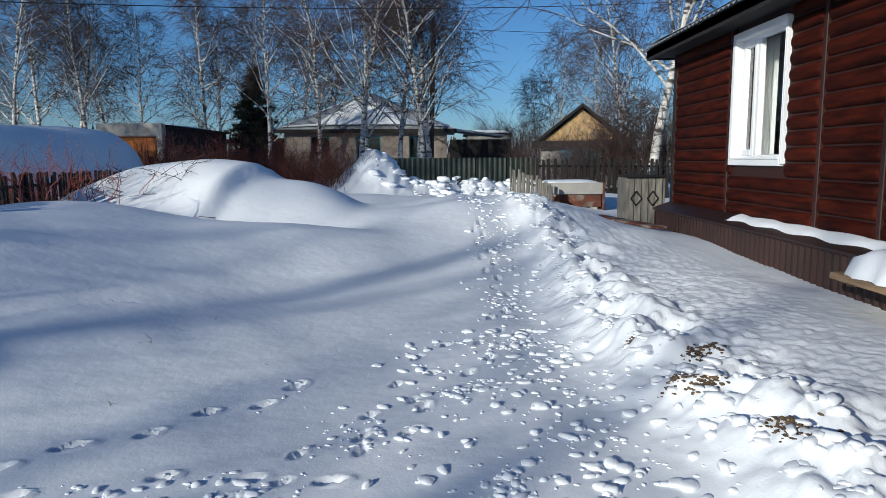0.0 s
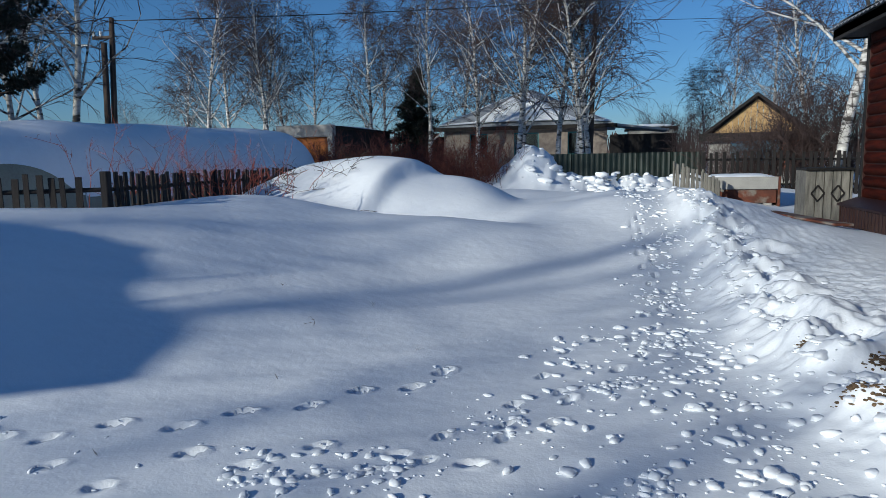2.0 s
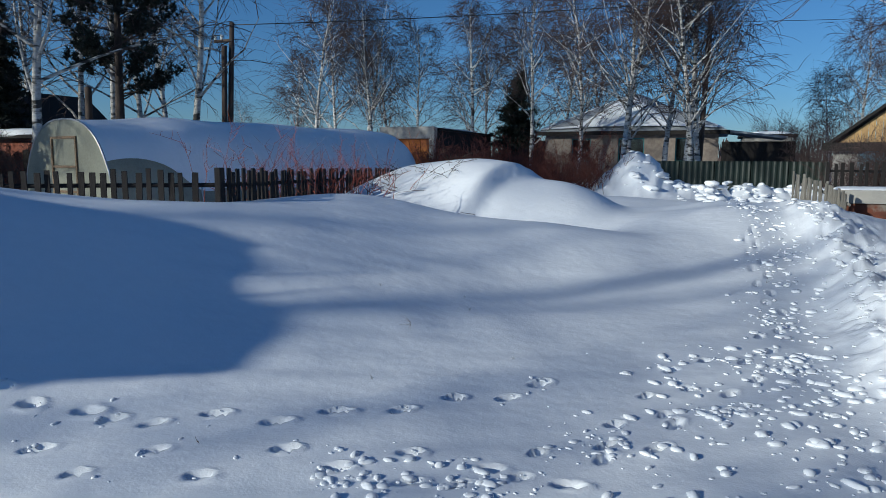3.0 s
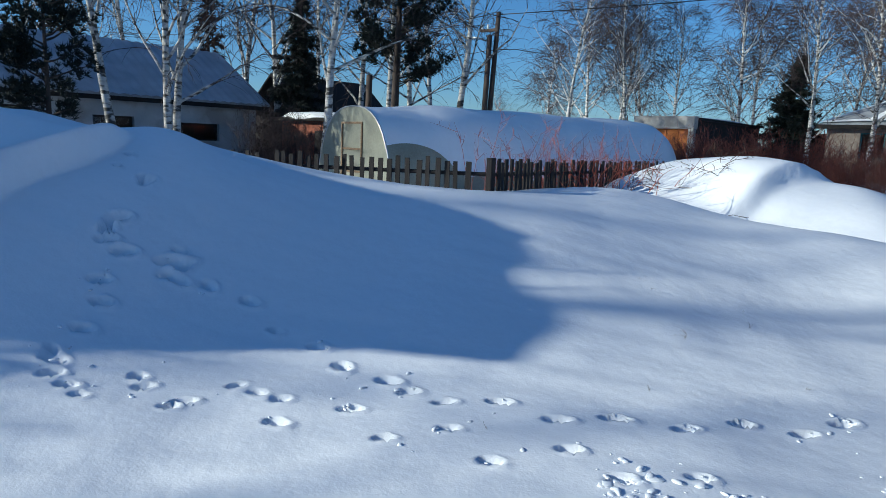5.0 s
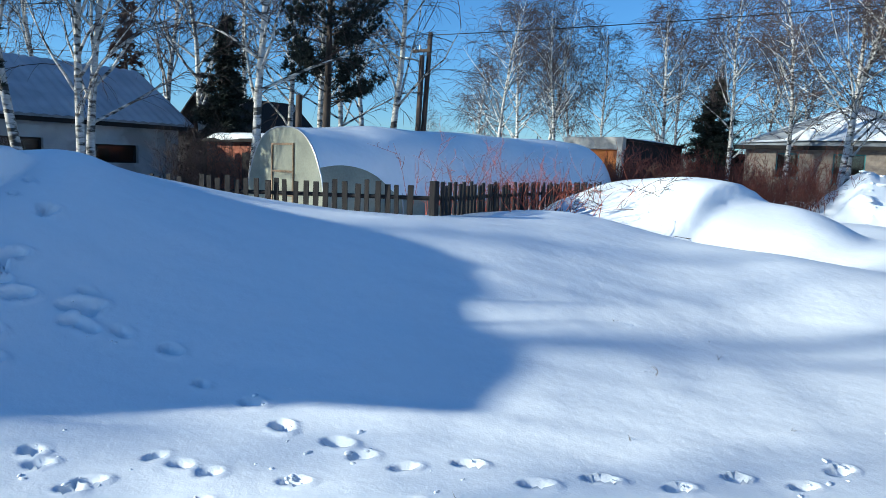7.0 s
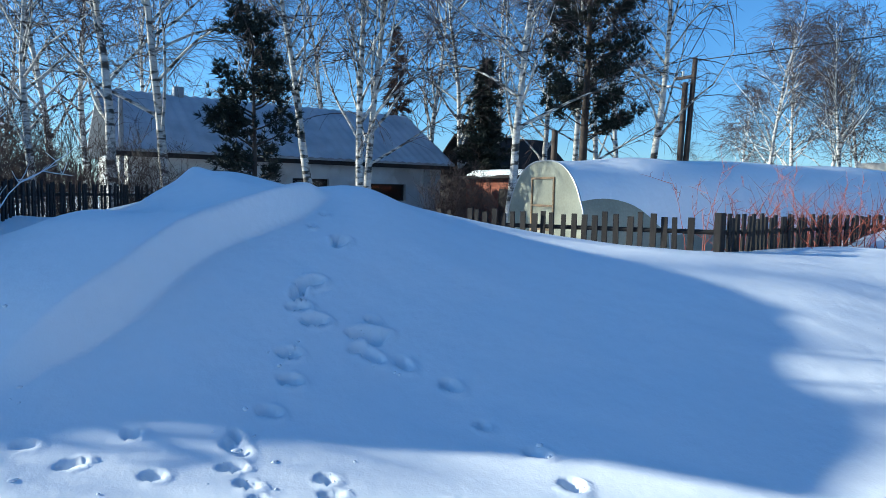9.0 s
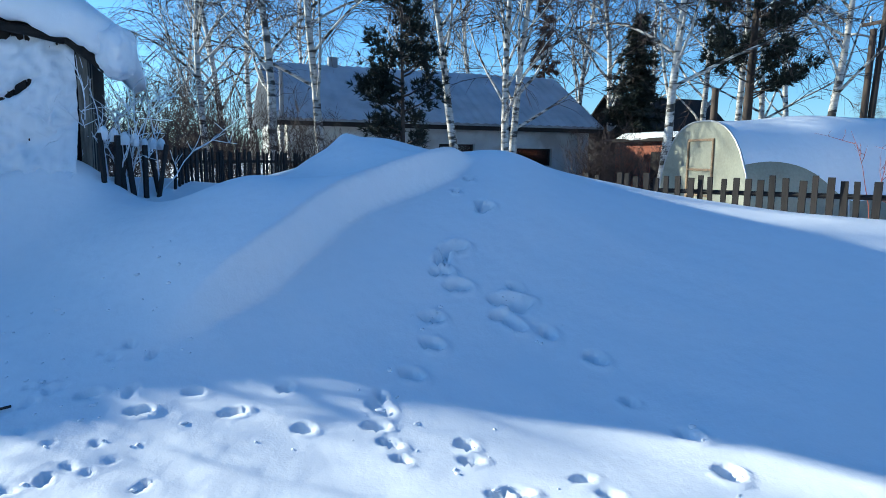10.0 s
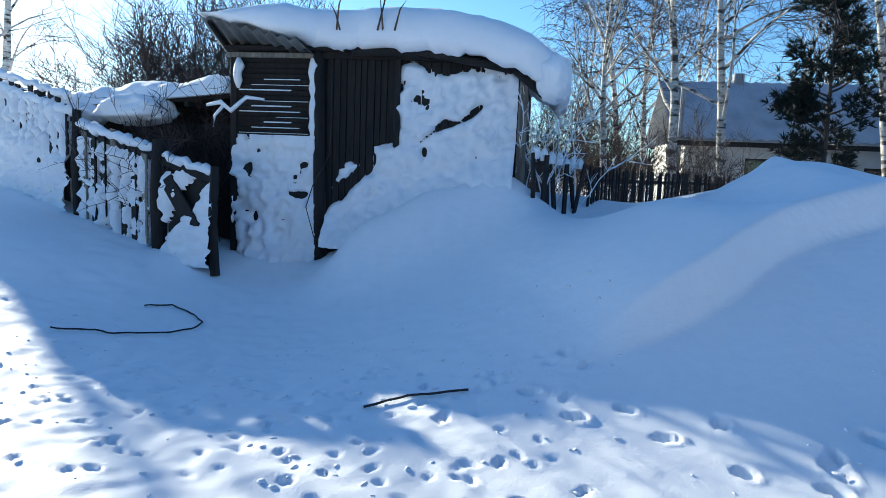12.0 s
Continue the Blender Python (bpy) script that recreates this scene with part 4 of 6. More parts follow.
crust("wall_snow", "wind-packed snow plastered over the porch panel", -4.03, -2.92, 0.0, 1.80, SX - 0.01, 0.095, 31,
      lambda Y, Z: 0.35 * np.maximum(0, 0.45 - Z) - 0.5 * np.maximum(0, vnoise(Y * 5.5, Z * 5.5, 78) - 0.72) - 0.34 * np.maximum(0, vnoise(Y * 11, Z * 5, 79) * sig((-3.72 - Y) * 10) - 0.15))


GATE = pose(-8.90, -4.78, 0.25, 0, 0, -114.0) @ Matrix.Diagonal((1.2, 0.9, 0.9, 1))     # local x runs along the gate, away from the porch


def at_gate(x, y, z):
    """A place on the gate, whose rails climb away from the porch."""
    return GATE @ Vector((x, y, z + 0.26 * x))


def gate_bar(x0, y0, z0, x1, y1, z1):
    """A bar of the gate that follows the climb of its rails."""
    p = [at_gate(x, y, z) for x in (x0, x1) for y in (y0, y1) for z in (z0, z1)]
    return Mesh().add([tuple(q) for q in p], [(0, 1, 3, 2), (4, 6, 7, 5), (0, 4, 5, 1), (2, 3, 7, 6), (0, 2, 6, 4), (1, 5, 7, 3)])


def gate():
    g = thing("gate", "crooked plank gate crusted with snow", "gate", at=(-8.5, -4.66, 0.3))
    for x, h, r in ((0.0, 1.60, 0.12), (1.5, 1.62, 0.08), (-0.85, 1.50, 0.07), (2.25, 1.75, 0.08)):
        part("post", Mesh().tube([at_gate(x, 0, -0.1 - 0.26 * x), at_gate(x + 0.02, 0.02, h * 0.5), at_gate(x, 0, h)], [r * 0.8, r * 0.76, r * 0.7], 9), BLACKWOOD, g, smooth=True)
    for z in (0.52, 1.28):
        part("rail", gate_bar(0.08, -0.04, z, 1.45, 0.01, z + 0.10), BLACKWOOD, g, bevel=0.005)
    rnd = random.Random(4)
    for i in range(7):
        x = 0.18 + i * 0.185
        part("plank", gate_bar(x, 0.01, 0.1 + rnd.uniform(-.1, .05), x + 0.085, 0.04, 1.46 + rnd.uniform(-0.14, 0.12)), BLACKWOOD if i % 3 else GREYWOOD, g, bevel=0.003)
    part("brace", Mesh().box(-0.10, -0.02, -0.42, 0.10, 0.02, 0.42, GATE @ pose(-0.42, 0.07, 0.75, 0, 35, 0)), BLACKWOOD, g, bevel=0.005)
    part("rail", gate_bar(-0.85, -0.03, 1.28, -0.06, 0.03, 1.38), BLACKWOOD, g, bevel=0.005)
    part("panel", gate_bar(-0.82, -0.06, 0.0, -0.1, -0.035, 1.25), BLACKWOOD, g)
    for i in range(22):
        x = 1.66 + i * 0.15
        part("fence_board", gate_bar(x, 0.01, 0.2, x + 0.10, 0.04, 1.66 + 0.06 * (i % 3)), BLACKWOOD, g, bevel=0.003)
    for z in (0.75, 1.42):
        part("fence_rail", gate_bar(1.6, -0.04, z, 5.0, 0.01, z + 0.10), BLACKWOOD, g, bevel=0.005)
    rnd2 = random.Random(14)
    for x0, x1, z, h in ((0.05, 1.5, 1.42, 0.11), (-0.85, -0.06, 1.40, 0.08), (1.5, 5.0, 1.55, 0.13), (0.1, 1.45, 0.62, 0.05), (1.6, 5.0, 1.78, 0.09)):
        n = int((x1 - x0) / 0.06)
        pts = [at_gate(x0 + (x1 - x0) * k / n, 0.01 + rnd2.uniform(-0.02, 0.03), z + h * 0.25 + rnd2.uniform(-0.03, 0.03)) for k in range(n + 1)]
        single("gate_snow", Mesh().tube(pts, [0.02] + [h * rnd2.uniform(0.35, 0.8) for _ in range(n - 1)] + [0.02], 8), FROST, "snow cap along the gate rail", "snow", "gate snow", smooth=True)

    def stripes(Y, pitch, edge):
        return -0.25 * sig((np.sin(Y * 2 * math.pi / pitch + 1.4 * vnoise(Y * 3, Y * 0, 5)) - edge) * 9)
    face = GATE @ pose(0, 0.048, 0, 0, 0, 90)
    for y0, y1, z0, z1, seed, cut in ((-1.48, -0.10, 0.0, 1.62, 51, lambda Y, Z: stripes(Y, 0.185, 0.25) * sig((Z - 0.25) * 12) + 0.01 - 0.3 * sig((Z + 0.26 * Y - 1.36) * 25)),
                                      (-5.0, -1.62, 0.0, 2.9, 54, lambda Y, Z: stripes(Y, 0.17, 0.4) * sig((Z + 0.26 * Y - 0.95) * 9) + 0.04 - 0.3 * sig((Z + 0.26 * Y - 1.7) * 25)),
                                      (0.10, 0.86, 0.0, 1.30, 57, lambda Y, Z: 0.03 - 0.32 * np.exp(-((Z - 0.78 - 1.35 * (Y - 0.42)) / 0.15) ** 2) * sig((Z - 0.3) * 12) - 0.16 * sig((Z - 1.12) * 20))):
        crust("wall_snow", "wind-packed snow plastered over the gate boards", y0, y1, z0, z1, 0.0, 0.03, seed, cut).matrix_basis = face


gate()
# low lean-to behind the gate; local x runs back from its front, local y along it
LEAN = pose(-9.62, -4.15, 0, 0, 0, -17.6)
lean = thing("lean_to", "low lean-to with a snow-covered roof behind the gate", "shed", at=(-11.0, -6.2, 0.3))
part("wall", Mesh().box(-0.36, -5.2, 0.1, -0.28, -0.05, 1.95, LEAN), DARKSHED, lean)
part("wall", Mesh().box(-2.9, -5.2, 0.1, -2.8, -0.05, 2.0, LEAN), DARKSHED, lean)
roof_at = lambda x, y: 2.28 + 0.05 * y - 0.03 * x
part("roof", Mesh().add([tuple(LEAN @ Vector((x, y, roof_at(x, y) + d))) for d in (0, 0.05) for x, y in ((-3, -5.4), (0, -5.4), (0, 0), (-3, 0))],
                        [(3, 2, 1, 0), (4, 5, 6, 7), (0, 1, 5, 4), (1, 2, 6, 5), (2, 3, 7, 6), (3, 0, 4, 7)]), BLACKWOOD, lean)
for y in np.arange(-5.2, -0.1, 0.55):
    part("rafter", Mesh().tube([LEAN @ Vector((-3, y, roof_at(-3, y) - 0.05)), LEAN @ Vector((0.08, y, roof_at(0.08, y) - 0.05))], [0.045, 0.04], 6), BLACKWOOD, lean)
snow_strip("roof_snow", "thick snow lying on the lean-to roof", -3.05, 0.1, -5.45, -0.02, lambda x, y: roof_at(x, y) + 0.045, 0.25, 41).matrix_basis = LEAN
snow_blob("roof_snow", "rounded lump of snow slumped from the lean-to roof", -9.95, -5.75, 2.08, 0.30, 0.55, 0.22, 5.0, 0.2, 0.9, low=-0.8)
snow_blob("roof_snow", "rounded lump of snow slumped from the lean-to roof", -10.2, -6.9, 2.0, 0.30, 0.5, 0.20, 8.0, 0.2, 0.9, low=-0.8)


# ---- buildings in the distance ----
def gable_roof(m, x0, x1, y0, y1, ze, zr, along, over=0.3, thick=0.08):
    """Two roof slabs; ridge along 'x' or 'y'."""
    if along == "y":
        xm = (x0 + x1) / 2
        for xe in (x0 - over, x1 + over):
            m.add([(xe, y0 - over, ze), (xm, y0 - over, zr), (xm, y1 + over, zr), (xe, y1 + over, ze), (xe, y0 - over, ze + thick), (xm, y0 - over, zr + thick), (xm, y1 + over, zr + thick), (xe, y1 + over, ze + thick)],
                  [(0, 1, 2, 3), (7, 6, 5, 4), (0, 3, 7, 4), (0, 4, 5, 1), (3, 2, 6, 7)])
    return m


def wall_with_holes(axis, at, thick, a0, a1, z0, z1, holes):
    """A wall slab in the plane axis = at, with rectangular openings (a, b, z, z) cut through; one closed skin."""
    ca = sorted({a0, a1, *(h[0] for h in holes), *(h[1] for h in holes)})
    cz = sorted({z0, z1, *(h[2] for h in holes), *(h[3] for h in holes)})

    def solid(i, j):
        if not (0 <= i < len(ca) - 1 and 0 <= j < len(cz) - 1):
            return False
        return not any(h[0] <= ca[i] and h[1] >= ca[i + 1] and h[2] <= cz[j] and h[3] >= cz[j + 1] for h in holes)
    n = len(cz)
    verts = [(d, a, z) if axis == "x" else (a, d, z) for d in (at, at + thick) for a in ca for z in cz]
    k = len(ca) * n
    faces = []
    for i in range(len(ca) - 1):
        for j in range(n - 1):
            if solid(i, j):
                q = (i * n + j, i * n + j + 1, (i + 1) * n + j + 1, (i + 1) * n + j)
                faces += [q, tuple(v + k for v in q[::-1])]
                for (di, dj), (e, f) in zip(((-1, 0), (0, 1), (1, 0), (0, -1)), ((0, 1), (1, 2), (2, 3), (3, 0))):
                    if not solid(i + di, j + dj):
                        faces.append((q[e], q[f], q[f] + k, q[e] + k))
    used = sorted({v for f in faces for v in f})
    at_new = {v: i for i, v in enumerate(used)}
    return Mesh().add([verts[v] for v in used], [tuple(at_new[v] for v in f) for f in faces])


def slabs(name, boxes, material, parent):
    for bx in boxes:
        part(name, Mesh().box(*bx), material, parent, bevel=0.004)


def far_window(parent, axis, at, a, b, z0, z1, material=PVC):
    w = 0.06
    if axis == "x":
        fr = Mesh().box(at, a, z0, at + 0.06, a + w, z1).box(at, b - w, z0, at + 0.06, b, z1).box(at, a + w, z0, at + 0.06, b - w, z0 + w).box(at, a + w, z1 - w, at + 0.06, b - w, z1)
        gl = Mesh().box(at + 0.02, a + w, z0 + w, at + 0.03, b - w, z1 - w)
    else:
        fr = Mesh().box(a, at, z0, a + w, at + 0.06, z1).box(b - w, at, z0, b, at + 0.06, z1).box(a + w, at, z0, b - w, at + 0.06, z0 + w).box(a + w, at, z1 - w, b - w, at + 0.06, z1)
        gl = Mesh().box(a + w, at + 0.02, z0 + w, b - w, at + 0.03, z1 - w)
    win = part("window", fr, material, parent)
    part("pane", gl, GLASS, win)


def long_house():
    h = thing("house", "long whitewashed house with a snowy corrugated roof", "house", at=(-24, 8.5, 0.3))
    x = -21.0
    holes = [(5.0, 6.2, 1.25, 2.05), (8.0, 9.2, 1.2, 1.9), (10.6, 12.0, 1.25, 1.8)]
    part("wall", wall_with_holes("x", x - 0.3, 0.3, 3.4, 13.4, 0.0, 2.5, holes), WHITEWASH, h, "whitewashed plaster wall")
    slabs("wall", [(-26.6, 13.1, 0, x - 0.3, 13.4, 2.5), (-26.6, 3.4, 0, x - 0.3, 3.7, 2.5), (-26.9, 3.4, 0, -26.6, 13.4, 2.5)], WHITEWASH, h)
    for a, b, z0, z1 in holes:
        far_window(h, "x", x - 0.2, a, b, z0, z1, BLACKWOOD)
        # dark sheet behind the pane gives the darkness of the room inside
        part("shutter", Mesh().box(x - 0.29, a, z0, x - 0.24, b, z1), BLACKWOOD, h, "dark sheet standing in for the unlit room")
    part("gable", Mesh().add([(x, 13.4, 2.5), (-26.9, 13.4, 2.5), (-23.95, 13.4, 4.3), (x, 13.3, 2.5), (-26.9, 13.3, 2.5), (-23.95, 13.3, 4.3)], [(0, 1, 2), (5, 4, 3)]), WHITEWASH, h)
    roof = part("roof", gable_roof(Mesh(), -26.9, x, 3.4, 13.4, 2.45, 4.35, "y", 0.35), SLATE, h, "corrugated roof")
    m = Mesh()
    ys = np.arange(3.0, 13.8, 0.08)
    slope = (4.35 - 2.45) / (23.95 - 20.65)
    m.add([(xx, y, 2.45 + 0.10 + (-20.65 - xx) * slope + 0.02 * math.cos(i * math.pi / 2)) for i, y in enumerate(ys) for xx in (-20.62, -23.95)], [(2 * i, 2 * i + 1, 2 * i + 3, 2 * i + 2) for i in range(len(ys) - 1)])
    part("roof_sheet", m, FROSTED, roof, "frosted corrugated sheet", smooth=True)
    part("chimney", Mesh().box(-24.1, 5.2, 3.9, -23.8, 5.5, 4.7), SLATE, roof, "small sheet metal chimney", bevel=0.02)
    part("fascia", Mesh().box(-20.68, 3.05, 2.33, -20.64, 13.75, 2.46), BLACKWOOD, roof)
    part("downpipe", Mesh().tube([(x + 0.3, 3.2, 0.4), (x + 0.3, 3.2, 3.9)], [0.06, 0.06], 8), SLATE, h)


def hip_house():
    h = thing("house", "village house with grey brick walls and snowy hipped roof", "house", at=(-4, 39, 0.5))
    holes = [(-4.6, -3.3, 1.3, 2.7), (-7.0, -6.0, 1.5, 2.7), (-1.8, -0.8, 1.5, 2.7)]
    part("wall", wall_with_holes("y", 36.3, 0.3, -8.4, 0.2, 0.3, 3.05, holes), PALEBRICK, h, "grey brick wall")
    slabs("wall", [(-8.4, 36.6, 0.3, -8.1, 43.6, 3.05), (-0.1, 36.6, 0.3, 0.2, 43.6, 3.05), (-8.1, 43.3, 0.3, -0.1, 43.6, 3.05)], PALEBRICK, h)
    for a, b, z0, z1 in holes:
        far_window(h, "y", 36.4, a, b, z0, z1, TEAL)
    e = [(-8.9, 35.9, 3.0), (0.7, 35.9, 3.0), (0.7, 44.1, 3.0), (-8.9, 44.1, 3.0), (-4.3, 39.6, 5.25), (-3.9, 40.4, 5.25)]
    roof = part("roof", Mesh().add(e, [(0, 1, 4), (1, 2, 5, 4), (2, 3, 5), (3, 0, 4, 5), (0, 3, 2, 1)]), SLATE, h, "hipped sheet roof")
    s = [(-8.7, 36.0, 3.16), (0.5, 36.0, 3.16), (-0.2, 37.2, 3.5), (-4.0, 39.9, 5.2), (-4.4, 39.5, 5.2), (-8.3, 37.0, 3.45), (-5.5, 36.1, 3.3), (-2.0, 36.1, 3.3)]
    part("roof_snow", Mesh().add(s, [(0, 6, 5), (6, 7, 4, 5), (7, 1, 2), (7, 2, 3, 4)]), SNOW, roof, "patchy snow on the roof")
    part("fascia", Mesh().box(-8.9, 35.86, 2.85, 0.7, 35.92, 3.05), BLACKWOOD, roof)
    p = thing("porch", "dark wooden veranda beside the village house", "porch", at=(2.2, 36, 0.5))
    slabs("wall", [(0.35, 36.4, 0.3, 3.6, 36.6, 2.5), (3.4, 36.6, 0.3, 3.6, 39, 2.5)], BLACKWOOD, p)
    part("roof", Mesh().add([(0.2, 35.9, 3.0), (3.2, 35.9, 2.62), (3.2, 39, 2.62), (0.2, 39, 3.0), (0.2, 35.9, 3.1), (3.2, 35.9, 2.72), (3.2, 39, 2.72), (0.2, 39, 3.1)], [(3, 2, 1, 0), (4, 5, 6, 7), (0, 1, 5, 4), (1, 2, 6, 5), (3, 0, 4, 7), (2, 3, 7, 6)]), SLATE, p)
    b = thing("shed", "pale outbuilding with a flat snow-covered roof", "shed", at=(3.0, 42, 0.5))
    part("wall", Mesh().box(1.5, 42, 0.3, 4.0, 45, 2.9), CONCRETE, b)
    part("roof", Mesh().box(1.3, 41.8, 2.9, 4.2, 45.2, 3.05), BLACKWOOD, b, bevel=0.02)
    snow_blob("roof_snow", "snow on the flat outbuilding roof", 2.75, 43.5, 3.05, 1.4, 1.6, 0.2, 14.0)


def bath_house():
    h = thing("bath_house", "small gabled garden bath-house with ochre gable", "shed", at=(4.7, 23.5, 0.7))
    x0, x1, y0, y1 = 3.35, 6.15, 23.5, 27.0
    holes = [(4.35, 5.35, 1.15, 1.85)]
    part("wall", wall_with_holes("y", y0, 0.2, x0, x1, 0.3, 2.05, holes), CONCRETE, h, "pale stained wall")
    slabs("wall", [(x0, y0 + 0.2, 0.3, x0 + 0.2, y1, 2.05), (x1 - 0.2, y0 + 0.2, 0.3, x1, y1, 2.05), (x0 + 0.2, y1 - 0.2, 0.3, x1 - 0.2, y1, 2.05)], CONCRETE, h)
    part("brick_panel", Mesh().box(5.5, y0 - 0.03, 0.9, x1, y0 - 0.003, 1.95), BRICK, h, "red brick panel")
    part("shutter", Mesh().box(4.0, y0 - 0.05, 1.1, 5.4, y0 - 0.005, 1.9), BLUEPAINT, h, "faded blue painted shutter")
    xm = (x0 + x1) / 2
    rnd = random.Random(9)
    n = 16
    for i in range(n):
        a, b = x0 + (x1 - x0) * i / n, x0 + (x1 - x0) * (i + 1) / n - 0.01
        top = lambda x: 2.0 + (1 - abs(x - xm) / ((x1 - x0) / 2)) * 1.12
        part("gable_board", Mesh().add([(a, y0 - 0.02, 2.0), (b, y0 - 0.02, 2.0), (b, y0 - 0.02, top(b)), (a, y0 - 0.02, top(a)), (a, y0 + 0.01, 2.0), (b, y0 + 0.01, 2.0), (b, y0 + 0.01, top(b)), (a, y0 + 0.01, top(a))],
                                        [(0, 1, 2, 3), (7, 6, 5, 4), (0, 3, 7, 4), (1, 5, 6, 2), (3, 2, 6, 7), (0, 4, 5, 1)]), YELLOWBOARD, h)
    part("roof", gable_roof(Mesh(), x0, x1, y0, y1, 1.92, 3.22, "y", 0.25, 0.1), BLACKWOOD, h, "dark board roof")
    part("eaves_board", Mesh().box(x0 - 0.3, y0 - 0.28, 1.82, x1 + 0.3, y0 - 0.05, 2.08), BLACKWOOD, h, bevel=0.01)
    h.rotation_euler = (0, 0, radians(-11.5))   # gable turned towards the street


def rusty_shed():
    s = thing("rusty_shed", "rust-brown sheet metal shed with pale concrete top", "shed", at=(-13, 30, 0.4))
    part("front", Mesh().box(-14.4, 29.3, 0.2, -12.1, 29.4, 2.5), RUST, s, "orange rusty sheet front")
    for i in range(5):
        part("seam", Mesh().box(-14.35 + i * 0.55, 29.27, 0.2, -14.31 + i * 0.55, 29.3, 2.5), RUST, s)
    # side turned from the sun: its shade is put into the wall colour
    part("side", Mesh().box(-12.1, 29.3, 0.2, -12.0, 38, 2.9), DARKSHED, s, "shaded side wall coloured near black")
    slabs("back", [(-14.4, 37.9, 0.2, -12.1, 38, 2.9), (-14.5, 29.4, 0.2, -14.4, 38, 2.9)], DARKSHED, s)
    part("top_slab", Mesh().box(-14.7, 29.1, 2.5, -11.9, 29.5, 3.05), CONCRETE, s, "pale crumbling concrete edge", bevel=0.03)
    part("corner_pillar", Mesh().box(-12.15, 29.05, 0.2, -11.88, 29.3, 2.5), CONCRETE, s, bevel=0.03)
    part("roof", Mesh().box(-14.7, 29.5, 2.9, -11.8, 38.2, 3.0), BLACKWOOD, s)
    snow_blob("roof_snow", "thin snow on the rusty shed roof", -13.3, 33.8, 3.0, 1.4, 4.3, 0.12, 16.0)
    d = thing("dark_shed", "dark low timber barn behind the shrubs", "shed", at=(-9, 40, 0.4))
    part("wall", Mesh().box(-11.9, 41, 0.2, -8.8, 44, 2.6), BLACKWOOD, d)
    part("roof", Mesh().box(-12.1, 40.8, 2.6, -8.6, 44.2, 2.75), BLACKWOOD, d, bevel=0.02)


def brick_shed():
    s = thing("brick_shed", "small red brick outbuilding with snow on its roof", "shed", at=(-17.5, 13.5, 0.3))
    part("wall", Mesh().box(-19.2, 13.2, 0.2, -16.6, 15.5, 2.0), BRICK, s, bevel=0.01)
    part("door", Mesh().box(-17.4, 13.14, 0.2, -16.8, 13.2, 1.7), BLACKWOOD, s)
    part("roof", Mesh().box(-19.5, 12.9, 2.0, -16.3, 15.8, 2.1), BLACKWOOD, s, bevel=0.01)
    snow_blob("roof_snow", "snow cushion on the brick outbuilding", -17.9, 14.35, 2.1, 1.65, 1.5, 0.22, 17.0)
    b = thing("barn", "dark timber barn with a steep roof between the trees", "shed", at=(-24, 19, 0.3))
    part("wall", Mesh().box(-26, 16.5, 0.2, -22.5, 21, 2.3), BLACKWOOD, b)
    part("roof", gable_roof(Mesh(), -26, -22.5, 16.5, 21, 2.2, 3.9, "y", 0.3), BLACKWOOD, b)


long_house()
hip_house()
bath_house()
rusty_shed()
brick_shed()

# ---- old cart body, plank box and board by the house ----
cart = thing("cart_body", "old white and rusty metal cart body filled with snow", "cart", at=(2.45, 13.2, 0.6))
part("side", Mesh().box(1.9, 12.9, 0.80, 3.02, 12.94, 1.02), CONCRETE, cart, "chipped white paint", bevel=0.008)
part("side", Mesh().box(1.92, 12.91, 0.56, 3.0, 12.95, 0.79), RUSTDARK, cart, "rusted steel side", bevel=0.008)
part("end", Mesh().box(1.86, 12.9, 0.5, 1.9, 13.7, 1.02), RUSTDARK, cart, bevel=0.006)
part("end", Mesh().box(3.02, 12.9, 0.5, 3.06, 13.7, 1.02), RUSTDARK, cart, bevel=0.006)
part("back", Mesh().box(1.9, 13.66, 0.5, 3.02, 13.7, 1.04), RUSTDARK, cart)
for xx in (2.02, 2.35, 2.8):
    part("leg", Mesh().box(xx, 12.94, 0.3, xx + 0.14, 13.1, 0.62), CONCRETE, cart, bevel=0.01)
snow_blob("cart_snow", "snow lying in the cart body", 2.46, 13.3, 1.0, 0.55, 0.36, 0.07, 20.0)
crate = thing("plank_box", "grey plank box with carved diamond pattern", "box", at=(3.3, 11.2, 0.5))
for k in range(5):
    part("board", Mesh().box(3.02 + k * 0.115, 11.15, 0.35, 3.125 + k * 0.115, 11.18, 1.16), GREYWOOD, crate, bevel=0.004)
part("lid", Mesh().box(2.98, 11.1, 1.16, 3.64, 11.7, 1.20), BLACKWOOD, crate, bevel=0.006)
part("side", Mesh().box(2.99, 11.15, 0.35, 3.02, 11.7, 1.2).box(3.6, 11.15, 0.35, 3.63, 11.7, 1.2).box(3.02, 11.67, 0.35, 3.6, 11.7, 1.2), GREYWOOD, crate)
for xx in (3.16, 3.43):
    for q in range(4):
        part("diamond_strip", Mesh().box(-0.075, -0.012, -0.012, 0.075, 0.0, 0.012, pose(xx + (0.045 if q in (0, 3) else -0.045), 11.148, 0.82 + (0.06 if q < 2 else -0.06), 0, 53 if q in (0, 2) else -53, 0)), BLACKWOOD, crate)
single("loose_board", Mesh().box(-0.13, -0.75, 0, 0.13, 0.75, 0.03, pose(2.66, 9.9, ground_at(2.66, 9.9) + 0.02, 2, 2, 22)), RUSTDARK, "brown wet board lying in the snow", "board", bevel=0.005)


